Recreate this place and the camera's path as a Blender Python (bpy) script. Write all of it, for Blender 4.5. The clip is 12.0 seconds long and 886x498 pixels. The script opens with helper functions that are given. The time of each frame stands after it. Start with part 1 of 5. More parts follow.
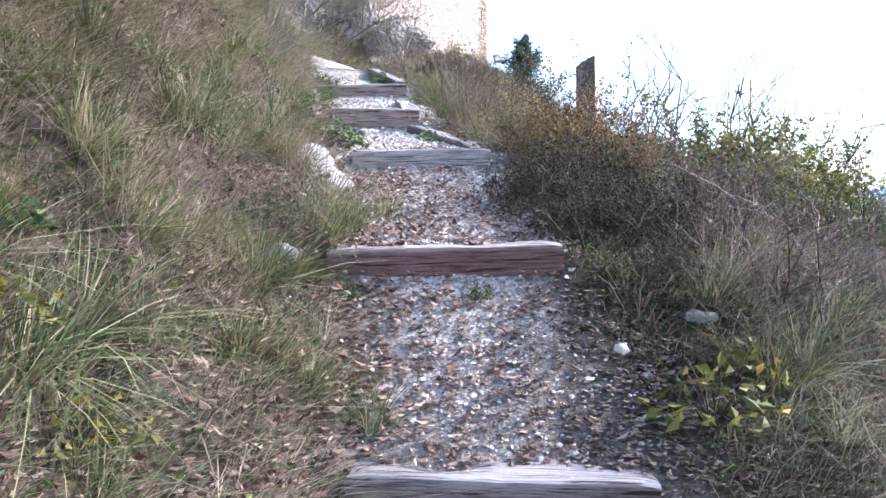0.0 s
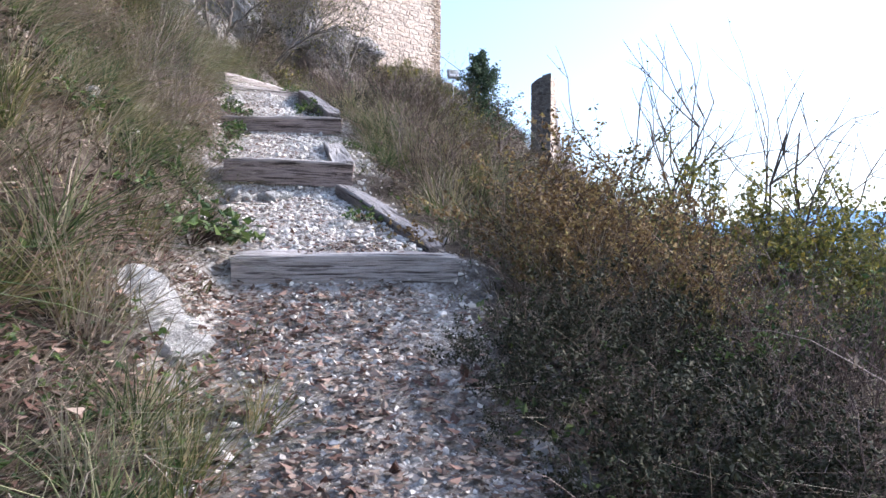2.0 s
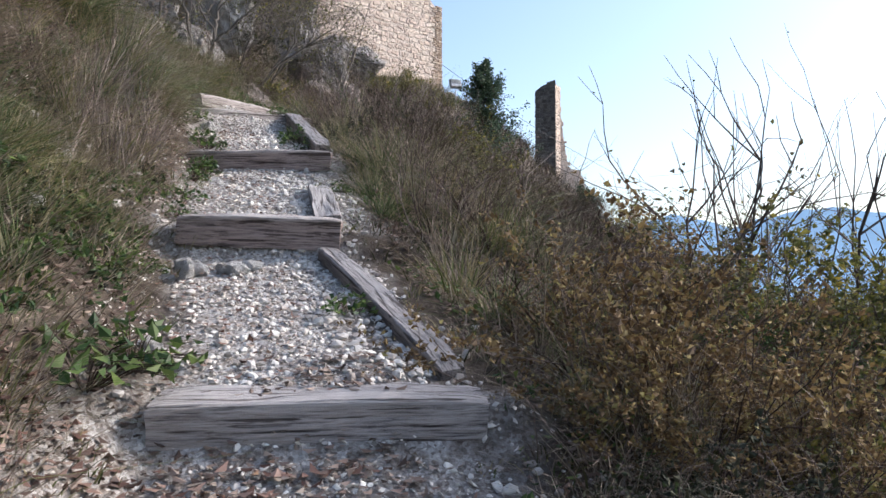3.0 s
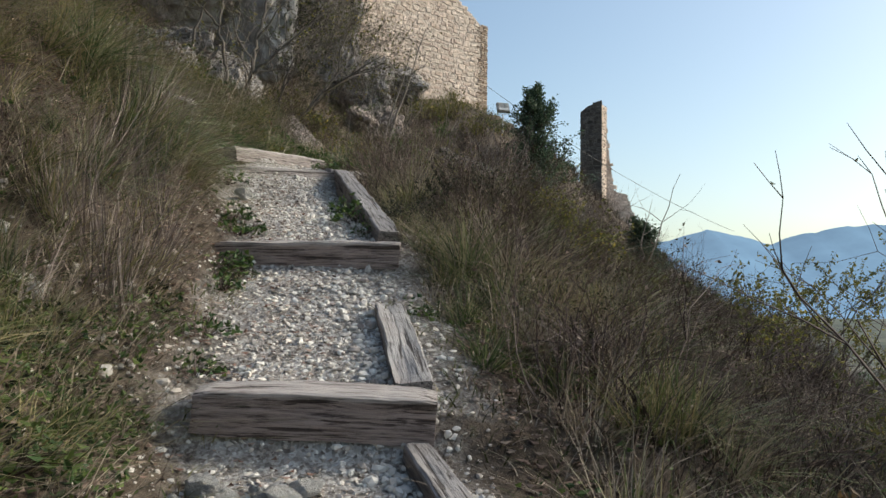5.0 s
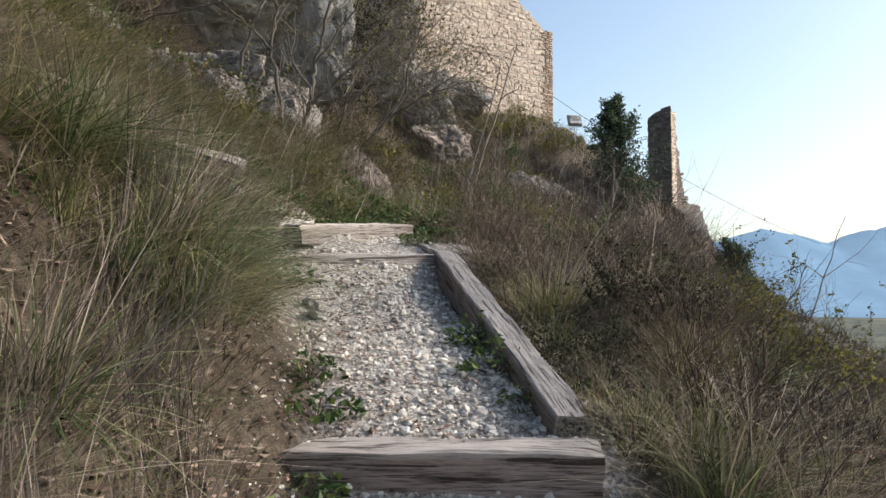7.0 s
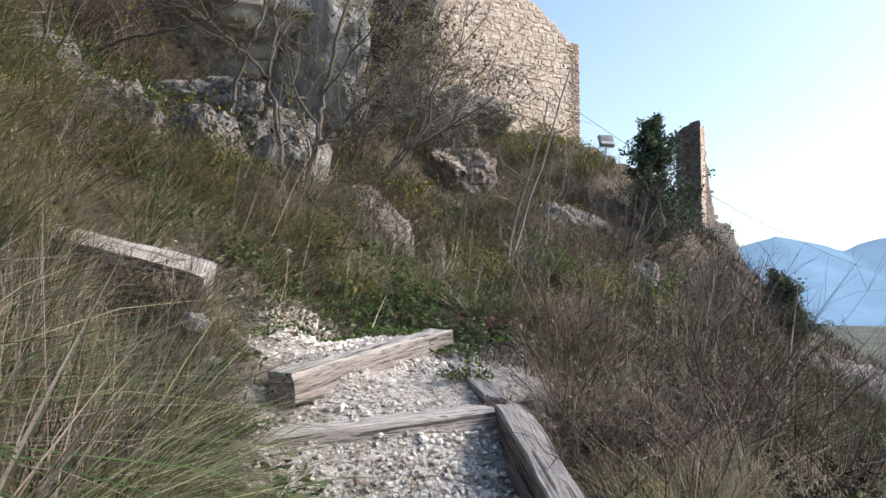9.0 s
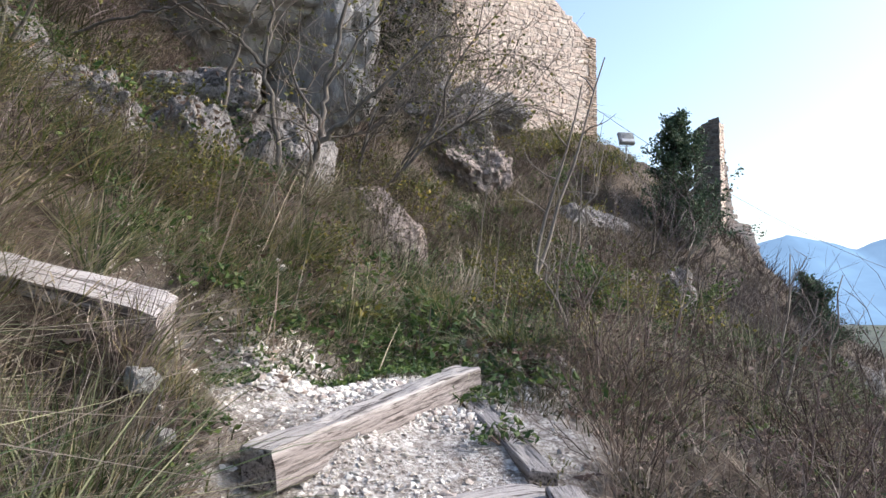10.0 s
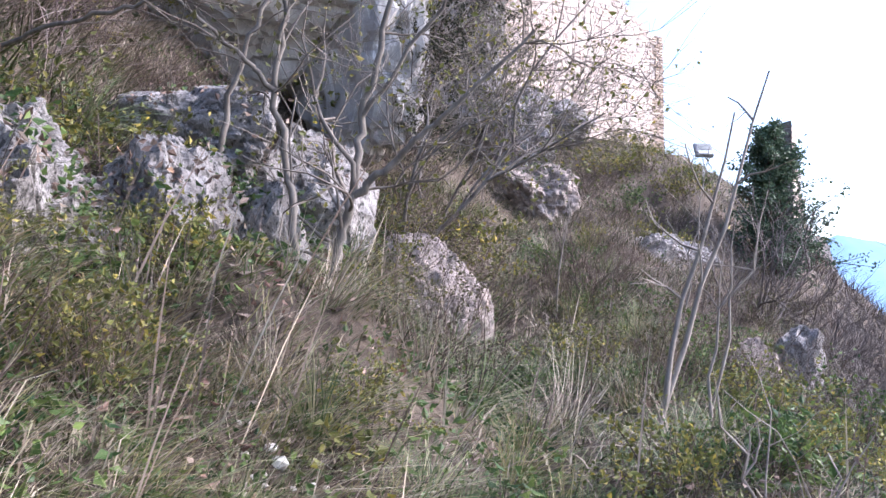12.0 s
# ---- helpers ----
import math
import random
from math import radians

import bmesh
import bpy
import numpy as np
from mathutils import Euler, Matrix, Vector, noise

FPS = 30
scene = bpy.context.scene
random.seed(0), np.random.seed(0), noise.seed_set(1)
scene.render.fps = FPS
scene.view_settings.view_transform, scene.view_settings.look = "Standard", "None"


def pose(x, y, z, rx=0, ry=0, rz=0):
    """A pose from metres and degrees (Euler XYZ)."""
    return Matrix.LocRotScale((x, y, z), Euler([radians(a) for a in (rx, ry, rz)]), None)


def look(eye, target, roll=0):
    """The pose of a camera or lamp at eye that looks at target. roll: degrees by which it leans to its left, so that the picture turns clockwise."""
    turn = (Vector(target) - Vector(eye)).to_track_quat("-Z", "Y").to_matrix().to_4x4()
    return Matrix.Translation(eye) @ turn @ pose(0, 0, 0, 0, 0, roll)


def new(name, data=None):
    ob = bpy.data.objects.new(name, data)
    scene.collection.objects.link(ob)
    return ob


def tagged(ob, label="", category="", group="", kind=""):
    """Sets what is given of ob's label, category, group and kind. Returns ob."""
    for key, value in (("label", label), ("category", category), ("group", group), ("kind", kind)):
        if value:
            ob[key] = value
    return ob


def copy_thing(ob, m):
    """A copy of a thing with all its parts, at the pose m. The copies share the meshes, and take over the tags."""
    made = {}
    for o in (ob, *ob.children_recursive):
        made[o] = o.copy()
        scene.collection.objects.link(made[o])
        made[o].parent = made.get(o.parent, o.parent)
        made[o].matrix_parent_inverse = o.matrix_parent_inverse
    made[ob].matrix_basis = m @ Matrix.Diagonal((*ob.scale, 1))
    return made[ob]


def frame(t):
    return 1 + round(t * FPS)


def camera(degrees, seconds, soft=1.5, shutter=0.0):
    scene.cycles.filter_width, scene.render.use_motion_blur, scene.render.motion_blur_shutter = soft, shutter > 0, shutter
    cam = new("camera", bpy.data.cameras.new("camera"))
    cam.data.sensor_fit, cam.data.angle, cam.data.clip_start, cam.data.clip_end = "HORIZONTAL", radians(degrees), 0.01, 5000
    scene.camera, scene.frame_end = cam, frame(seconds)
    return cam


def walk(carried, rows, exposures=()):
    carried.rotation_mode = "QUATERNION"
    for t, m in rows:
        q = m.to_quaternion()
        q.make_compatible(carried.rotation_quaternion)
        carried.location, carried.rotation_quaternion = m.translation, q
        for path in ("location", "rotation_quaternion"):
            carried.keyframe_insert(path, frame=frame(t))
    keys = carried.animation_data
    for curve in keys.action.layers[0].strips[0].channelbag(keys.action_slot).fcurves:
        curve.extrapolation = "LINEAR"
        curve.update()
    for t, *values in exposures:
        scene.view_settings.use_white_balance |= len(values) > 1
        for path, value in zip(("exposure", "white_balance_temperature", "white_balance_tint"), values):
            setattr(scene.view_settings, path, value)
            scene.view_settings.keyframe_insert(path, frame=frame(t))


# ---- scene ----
cam = camera(58.7, 12.0)
PATH = [
    (0, (0.121, -0.092, 1.534), (0.084, 1.907, 1.581), -0.5),
    (0.5, (0.039, 0.422, 1.654), (0.016, 2.422, 1.708), -0.3),
    (1, (0.086, 0.939, 1.752), (0.092, 2.938, 1.811), 0.1),
    (1.5, (0.182, 1.398, 2.031), (0.262, 3.395, 2.097), 0.0),
    (2, (0.126, 1.903, 2.23), (0.222, 3.899, 2.3), 0.5),
    (2.5, (0.126, 2.38, 2.303), (0.23, 4.376, 2.379), 0.5),
    (3, (0.125, 2.95, 2.633), (0.215, 4.947, 2.717), -0.1),
    (3.5, (0.001, 3.402, 2.811), (0.072, 5.398, 2.909), -0.2),
    (3.7, (-0.002, 3.565, 2.822), (0.064, 5.56, 2.937), -0.1),
    (5.3, (-0.272, 4.458, 3.419), (-0.279, 6.454, 3.534), 0.5),
    (5.5, (-0.315, 4.626, 3.488), (-0.336, 6.622, 3.601), 0.1),
    (6, (-0.443, 5.201, 3.71), (-0.485, 7.197, 3.837), 0.0),
    (6.5, (-0.536, 5.544, 3.916), (-0.609, 7.539, 4.044), -0.2),
    (7, (-0.79, 6.096, 4.057), (-0.902, 8.089, 4.182), 0.0),
    (8.8, (-1.017, 7.551, 4.712), (-1.162, 9.541, 4.851), -0.2),
    (9, (-1.1, 7.684, 4.762), (-1.243, 9.674, 4.906), 0.1),
    (9.5, (-1.129, 8.119, 4.806), (-1.276, 10.109, 4.948), 0.0),
    (10, (-1.23, 8.497, 4.915), (-1.398, 10.485, 5.056), 0.1),
    (10.5, (-1.321, 8.815, 5.152), (-1.508, 10.802, 5.287), -0.1),
    (11, (-1.293, 9.396, 5.242), (-1.483, 11.383, 5.371), -0.1),
    (11.5, (-1.422, 9.902, 5.429), (-1.621, 11.888, 5.562), -0.1),
    (12, (-1.656, 10.407, 5.633), (-1.927, 12.383, 5.772), 0.4),
]
EXPOSURES = [(0.0, 2.03, 5650, 16), (1.0, 1.8, 5750, 15), (2.0, 1.35, 5850, 14), (2.5, 1.1, 5900, 13), (3.5, 0.62, 6450, 9), (5.5, 0.32, 6750, 2), (6.0, 0.34, 6650, 2), (7.0, 0.62, 6850, 7), (9.0, 0.8, 6450, 8), (10.5, 1.15, 6100, 13), (12.0, 1.8, 5650, 20)]
walk(cam, [(t, look(eye, target, roll)) for t, eye, target, roll in PATH], EXPOSURES)

# ---- light ----
world = bpy.data.worlds.new("sky")
scene.world = world
world.use_nodes = True
wn = world.node_tree
sky = wn.nodes.new("ShaderNodeTexSky")
sky.sky_type = "NISHITA"
sky.sun_disc = False
sky.sun_elevation, sky.sun_rotation = radians(33), radians(78)
sky.air_density, sky.dust_density, sky.ozone_density = 1.0, 2.2, 1.2
wn.nodes["Background"].inputs[1].default_value = 0.155
wn.links.new(sky.outputs[0], wn.nodes["Background"].inputs[0])
sun = new("sun", bpy.data.lights.new("sun", "SUN"))
sun.data.energy, sun.data.angle, sun.data.color = 2.6, radians(14), (1.0, 0.92, 0.84)
sun.matrix_world = look((0, 0, 40), (-30, -6.4, 20))

rng = np.random.default_rng(7)


# ---- materials ----
def principled(name, rough=0.8, metal=0.0):
    m = bpy.data.materials.new(name)
    m.use_nodes = True
    b = m.node_tree.nodes["Principled BSDF"]
    b.inputs["Roughness"].default_value = rough
    b.inputs["Metallic"].default_value = metal
    b.inputs["Specular IOR Level"].default_value = 0.25
    return m, m.node_tree, b


def ramp(nt, source, stops):
    r = nt.nodes.new("ShaderNodeValToRGB")
    while len(r.color_ramp.elements) < len(stops):
        r.color_ramp.elements.new(0.5)
    for e, (p, c) in zip(r.color_ramp.elements, stops):
        e.position, e.color = p, (*c, 1)
    nt.links.new(source, r.inputs[0])
    return r.outputs[0]


def noise_tex(nt, scale, detail=6, rough=0.6, stretch=None, kind="Object"):
    co = nt.nodes.new("ShaderNodeTexCoord")
    t = nt.nodes.new("ShaderNodeTexNoise")
    t.inputs["Scale"].default_value, t.inputs["Detail"].default_value, t.inputs["Roughness"].default_value = scale, detail, rough
    src = co.outputs[kind]
    if stretch:
        mp = nt.nodes.new("ShaderNodeMapping")
        mp.inputs["Scale"].default_value = stretch
        nt.links.new(src, mp.inputs[0])
        src = mp.outputs[0]
    nt.links.new(src, t.inputs["Vector"])
    return t.outputs[0]


def mix(nt, a, b, fac, mode="MIX"):
    n = nt.nodes.new("ShaderNodeMix")
    n.data_type, n.blend_type = "RGBA", mode
    for sock, v in ((n.inputs[0], fac), (n.inputs[6], a), (n.inputs[7], b)):
        if isinstance(v, (int, float)):
            sock.default_value = v
        elif isinstance(v, tuple):
            sock.default_value = (*v, 1)
        else:
            nt.links.new(v, sock)
    return n.outputs[2]


def bump(nt, b, source, strength, dist=0.01):
    n = nt.nodes.new("ShaderNodeBump")
    n.inputs["Strength"].default_value, n.inputs["Distance"].default_value = strength, dist
    nt.links.new(source, n.inputs["Height"])
    nt.links.new(n.outputs[0], b.inputs["Normal"])


def island_material(name, stops, rough=0.75, translucent=0.0, by_object=0.0):
    """Colours drawn piece by piece from a ramp, shifted a little from thing to thing."""
    m, nt, b = principled(name, rough)
    g = nt.nodes.new("ShaderNodeNewGeometry")
    src = g.outputs["Random Per Island"]
    if by_object:
        oi = nt.nodes.new("ShaderNodeObjectInfo")
        mm = nt.nodes.new("ShaderNodeMath")
        mm.operation, mm.use_clamp = "MULTIPLY_ADD", True
        mm.inputs[1].default_value = by_object
        nt.links.new(oi.outputs["Random"], mm.inputs[0])
        sc = nt.nodes.new("ShaderNodeMath")
        sc.operation = "MULTIPLY"
        sc.inputs[1].default_value = 1 - by_object
        nt.links.new(src, sc.inputs[0])
        nt.links.new(sc.outputs[0], mm.inputs[2])
        src = mm.outputs[0]
    col = ramp(nt, src, stops)
    n = noise_tex(nt, 1.3, 3)
    dull = ramp(nt, n, [(0.3, (0.62, 0.6, 0.58)), (0.7, (1.15, 1.12, 1.05))])
    col = mix(nt, col, dull, 1.0, "MULTIPLY")
    nt.links.new(col, b.inputs["Base Color"])
    if translucent:
        tr = nt.nodes.new("ShaderNodeBsdfTranslucent")
        ms = nt.nodes.new("ShaderNodeMixShader")
        ms.inputs[0].default_value = translucent
        out = nt.nodes["Material Output"]
        nt.links.new(col, tr.inputs[0])
        nt.links.new(b.outputs[0], ms.inputs[1])
        nt.links.new(tr.outputs[0], ms.inputs[2])
        nt.links.new(ms.outputs[0], out.inputs[0])
    return m


def ground_material():
    m, nt, b = principled("soil_and_gravel", 0.95)
    att = nt.nodes.new("ShaderNodeAttribute")
    att.attribute_name = "gravel"
    far = nt.nodes.new("ShaderNodeAttribute")
    far.attribute_name = "valley"
    n1, n2, n3 = noise_tex(nt, 1.1, 5), noise_tex(nt, 14, 6, 0.7), noise_tex(nt, 60, 4, 0.7)
    litter = ramp(nt, n2, [(0.25, (0.025, 0.02, 0.016)), (0.45, (0.075, 0.058, 0.048)), (0.6, (0.13, 0.105, 0.088)), (0.75, (0.05, 0.055, 0.026))])
    litter = mix(nt, litter, ramp(nt, n1, [(0.35, (0.6, 0.55, 0.5)), (0.65, (1.2, 1.2, 1.1))]), 1.0, "MULTIPLY")
    v = nt.nodes.new("ShaderNodeTexVoronoi")
    v.inputs["Scale"].default_value = 85
    co = nt.nodes.new("ShaderNodeTexCoord")
    nt.links.new(co.outputs["Object"], v.inputs["Vector"])
    chips = ramp(nt, v.outputs["Color"], [(0.1, (0.24, 0.205, 0.185)), (0.45, (0.46, 0.43, 0.4)), (0.8, (0.68, 0.66, 0.63))])
    chips = mix(nt, chips, ramp(nt, n2, [(0.35, (0.45, 0.4, 0.36)), (0.6, (1, 1, 1))]), 1.0, "MULTIPLY")
    col = mix(nt, litter, chips, att.outputs["Fac"])
    fields = ramp(nt, noise_tex(nt, 0.012, 6), [(0.35, (0.05, 0.06, 0.05)), (0.55, (0.1, 0.11, 0.08)), (0.7, (0.2, 0.17, 0.13))])
    col = mix(nt, col, fields, far.outputs["Fac"])
    nt.links.new(col, b.inputs["Base Color"])
    bump(nt, b, n3, 0.9, 0.02)
    return m


def timber_material(name, side, dark, worn):
    """Sawn timber: dark fissures along the grain, an upper face bleached, trodden and painted lighter as if lit from
    above.
    """
    m, nt, b = principled(name, 0.85)
    grain = noise_tex(nt, 9, 8, 0.7, (0.5, 9, 9))
    fissure = noise_tex(nt, 6, 5, 0.6, (0.3, 9, 9))
    fine = noise_tex(nt, 40, 6, 0.7, (0.25, 6, 6))
    stain = noise_tex(nt, 3.0, 5, 0.65)
    col = ramp(nt, grain, [(0.36, dark), (0.5, side), (0.68, tuple(min(1, 1.35 * c) for c in side))])
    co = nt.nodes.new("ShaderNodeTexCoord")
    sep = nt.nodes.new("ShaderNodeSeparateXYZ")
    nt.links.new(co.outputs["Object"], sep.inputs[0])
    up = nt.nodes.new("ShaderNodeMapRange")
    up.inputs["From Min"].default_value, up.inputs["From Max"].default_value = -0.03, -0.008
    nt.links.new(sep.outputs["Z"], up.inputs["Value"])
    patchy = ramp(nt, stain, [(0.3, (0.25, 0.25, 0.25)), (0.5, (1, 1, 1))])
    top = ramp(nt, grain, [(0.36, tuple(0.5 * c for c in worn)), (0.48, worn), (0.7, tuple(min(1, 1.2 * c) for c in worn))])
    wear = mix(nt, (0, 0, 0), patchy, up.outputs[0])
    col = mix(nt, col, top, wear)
    col = mix(nt, col, ramp(nt, fissure, [(0.4, (0.16, 0.14, 0.13)), (0.44, (1, 1, 1))]), 0.9, "MULTIPLY")
    col = mix(nt, col, ramp(nt, fine, [(0.35, (0.45, 0.43, 0.42)), (0.5, (1, 1, 1))]), 0.6, "MULTIPLY")
    nt.links.new(col, b.inputs["Base Color"])
    bump(nt, b, mix(nt, grain, fissure, 0.5), 1.0, 0.015)
    return m


def rock_material(name, stops, scale=2.5, spots=0.5, fine=2.2, pits=0.75):
    m, nt, b = principled(name, 0.92)
    n1, n2, n3 = noise_tex(nt, scale, 8, 0.62), noise_tex(nt, scale * 7, 6, 0.7), noise_tex(nt, scale * fine, 3, 0.5)
    col = ramp(nt, n1, stops)
    col = mix(nt, col, ramp(nt, n2, [(0.32, (0.2, 0.19, 0.18)), (0.5, (1, 1, 1)), (0.75, (1.15, 1.13, 1.1))]), pits, "MULTIPLY")
    col = mix(nt, col, (0.045, 0.045, 0.04), ramp(nt, n3, [(0.55, (0, 0, 0)), (0.63, (spots, spots, spots))]))
    nt.links.new(col, b.inputs["Base Color"])
    bump(nt, b, mix(nt, n1, n2, 0.55), 1.0, 0.06)
    return m


def masonry_material(name, stops):
    m, nt, b = principled(name, 0.9)
    oi = nt.nodes.new("ShaderNodeObjectInfo")
    g = nt.nodes.new("ShaderNodeNewGeometry")
    add = nt.nodes.new("ShaderNodeMath")
    nt.links.new(oi.outputs["Random"], add.inputs[0])
    nt.links.new(g.outputs["Random Per Island"], add.inputs[1])
    fr = nt.nodes.new("ShaderNodeMath")
    fr.operation = "FRACT"
    nt.links.new(add.outputs[0], fr.inputs[0])
    col = ramp(nt, fr.outputs[0], stops)
    co = nt.nodes.new("ShaderNodeNewGeometry")
    t = nt.nodes.new("ShaderNodeTexNoise")
    t.inputs["Scale"].default_value, t.inputs["Detail"].default_value = 9, 6
    nt.links.new(co.outputs["Position"], t.inputs["Vector"])
    col = mix(nt, col, ramp(nt, t.outputs[0], [(0.3, (0.6, 0.57, 0.54)), (0.65, (1.1, 1.1, 1.08))]), 1.0, "MULTIPLY")
    nt.links.new(col, b.inputs["Base Color"])
    bump(nt, b, t.outputs[0], 0.6, 0.03)
    return m


def bark_material(name, a, c):
    m, nt, b = principled(name, 0.9)
    n = noise_tex(nt, 18, 6, 0.7, (1, 1, 0.3))
    nt.links.new(ramp(nt, n, [(0.3, a), (0.7, c)]), b.inputs["Base Color"])
    bump(nt, b, n, 0.7, 0.01)
    return m


def plain_material(name, colour, rough=0.5, metal=0.0):
    m, nt, b = principled(name, rough, metal)
    n = noise_tex(nt, 12, 5)
    nt.links.new(mix(nt, colour, ramp(nt, n, [(0.3, (0.7, 0.7, 0.7)), (0.7, (1.1, 1.1, 1.1))]), 1.0, "MULTIPLY"), b.inputs["Base Color"])
    return m


def haze_material():
    m, nt, b = principled("hazy_mountains", 1.0)
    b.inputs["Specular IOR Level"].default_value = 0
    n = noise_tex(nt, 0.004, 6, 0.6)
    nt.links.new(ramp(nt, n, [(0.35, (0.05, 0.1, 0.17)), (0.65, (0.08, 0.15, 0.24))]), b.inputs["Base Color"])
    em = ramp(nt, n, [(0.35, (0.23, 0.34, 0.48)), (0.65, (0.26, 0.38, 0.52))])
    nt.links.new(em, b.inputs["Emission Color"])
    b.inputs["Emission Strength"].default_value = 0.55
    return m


M_GROUND = ground_material()
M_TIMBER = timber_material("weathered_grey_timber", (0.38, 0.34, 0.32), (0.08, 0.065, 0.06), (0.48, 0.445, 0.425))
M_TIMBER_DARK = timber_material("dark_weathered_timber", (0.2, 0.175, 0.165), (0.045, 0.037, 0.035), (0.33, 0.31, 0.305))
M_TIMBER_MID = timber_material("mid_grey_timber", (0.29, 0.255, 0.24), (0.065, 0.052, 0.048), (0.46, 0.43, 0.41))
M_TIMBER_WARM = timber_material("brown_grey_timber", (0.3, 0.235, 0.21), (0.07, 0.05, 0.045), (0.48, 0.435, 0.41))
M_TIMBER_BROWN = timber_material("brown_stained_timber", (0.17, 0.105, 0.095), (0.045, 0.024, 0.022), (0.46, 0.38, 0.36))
M_LIMESTONE = rock_material("pale_limestone", [(0.32, (0.17, 0.155, 0.15)), (0.48, (0.28, 0.26, 0.25)), (0.66, (0.42, 0.395, 0.38))], 3.5, 0.85, 4.5)
M_CLIFF = rock_material("streaked_limestone", [(0.3, (0.25, 0.24, 0.23)), (0.5, (0.42, 0.4, 0.385)), (0.7, (0.6, 0.57, 0.55))], 0.9, 0.55, 2.2, 0.5)
M_WHITE_ROCK = rock_material("white_limestone", [(0.3, (0.58, 0.55, 0.53)), (0.6, (0.78, 0.76, 0.74))], 3, 0.05, 2.2, 0.3)
M_LOOSE = rock_material("chalky_white_stone", [(0.3, (0.66, 0.635, 0.61)), (0.6, (0.8, 0.785, 0.765))], 6, 0.0, 2.2, 0.15)
M_PINK_ROCK = rock_material("pinkish_limestone", [(0.35, (0.22, 0.19, 0.175)), (0.52, (0.34, 0.285, 0.255)), (0.68, (0.48, 0.4, 0.35))], 2.5, 0.5)
M_STONE = masonry_material("rubble_stone", [(0.0, (0.62, 0.5, 0.425)), (0.35, (0.7, 0.58, 0.505)), (0.7, (0.77, 0.66, 0.58)), (1.0, (0.66, 0.57, 0.5))])
M_SHADED_STONE = masonry_material("mossy_shaded_stone", [(0.0, (0.09, 0.085, 0.078)), (0.5, (0.135, 0.126, 0.115)), (1.0, (0.19, 0.178, 0.162))])
M_SHADED_MORTAR = rock_material("shaded_old_mortar", [(0.3, (0.1, 0.094, 0.086)), (0.7, (0.18, 0.168, 0.155))], 4, 0.3)
M_BRICK = masonry_material("old_brick", [(0.0, (0.46, 0.36, 0.29)), (0.5, (0.54, 0.43, 0.35)), (1.0, (0.58, 0.49, 0.41))])
M_MORTAR = rock_material("lime_mortar", [(0.3, (0.56, 0.47, 0.405)), (0.7, (0.68, 0.59, 0.515))], 4, 0.05, 2.2, 0.3)
M_GRAVEL = island_material("limestone_gravel", [(0.0, (0.32, 0.275, 0.26)), (0.25, (0.56, 0.52, 0.49)), (0.7, (0.76, 0.735, 0.71)), (1.0, (0.86, 0.845, 0.825))], 0.9)
M_LITTER = island_material("fallen_leaves", [(0.0, (0.08, 0.055, 0.045)), (0.4, (0.19, 0.135, 0.115)), (0.75, (0.32, 0.25, 0.215)), (0.96, (0.44, 0.37, 0.31)), (1.0, (0.36, 0.22, 0.13))], 0.85, 0.15)
M_DEAD_LEAF = island_material("pinkish_dead_leaves", [(0.0, (0.09, 0.05, 0.042)), (0.4, (0.22, 0.13, 0.105)), (0.75, (0.36, 0.25, 0.21)), (1.0, (0.52, 0.42, 0.36))], 0.8, 0.15)
M_GRASS = island_material("mixed_grass", [(0.0, (0.05, 0.075, 0.018)), (0.35, (0.14, 0.17, 0.06)), (0.6, (0.26, 0.255, 0.12)), (0.8, (0.34, 0.29, 0.16)), (1.0, (0.46, 0.4, 0.26))], 0.6, 0.25)
M_DRY = island_material("dry_grass", [(0.0, (0.13, 0.105, 0.085)), (0.4, (0.32, 0.27, 0.22)), (0.8, (0.54, 0.48, 0.4)), (1.0, (0.18, 0.22, 0.1))], 0.7, 0.2)
M_MAT = island_material("matted_grass", [(0.0, (0.03, 0.038, 0.012)), (0.35, (0.08, 0.09, 0.035)), (0.6, (0.17, 0.14, 0.115)), (0.85, (0.34, 0.285, 0.245)), (1.0, (0.54, 0.49, 0.41))], 0.75, 0.15)
M_TUSSOCK = island_material("green_tussock_grass", [(0.0, (0.035, 0.07, 0.028)), (0.45, (0.1, 0.145, 0.06)), (0.75, (0.21, 0.245, 0.12)), (1.0, (0.44, 0.42, 0.28))], 0.6, 0.25)
M_SCRUB = island_material("dark_scrub", [(0.0, (0.05, 0.04, 0.035)), (0.4, (0.11, 0.085, 0.075)), (0.75, (0.17, 0.14, 0.12)), (1.0, (0.1, 0.12, 0.05))], 0.85)
M_PURPLE = island_material("purple_grey_twigs", [(0.0, (0.045, 0.032, 0.033)), (0.55, (0.14, 0.105, 0.106)), (0.9, (0.28, 0.235, 0.225)), (1.0, (0.42, 0.37, 0.34))], 0.85)
M_STALK = island_material("pale_dry_stalks", [(0.0, (0.13, 0.095, 0.085)), (0.5, (0.29, 0.23, 0.2)), (0.85, (0.44, 0.38, 0.32)), (1.0, (0.58, 0.52, 0.42))], 0.7, 0.1)
M_STEM = island_material("grey_dry_stems", [(0.0, (0.09, 0.07, 0.068)), (0.5, (0.23, 0.185, 0.18)), (0.9, (0.4, 0.345, 0.32)), (1.0, (0.52, 0.47, 0.42))], 0.8)
M_GREEN = island_material("green_leaves", [(0.0, (0.03, 0.065, 0.025)), (0.5, (0.075, 0.13, 0.04)), (1.0, (0.16, 0.22, 0.065))], 0.5, 0.3)
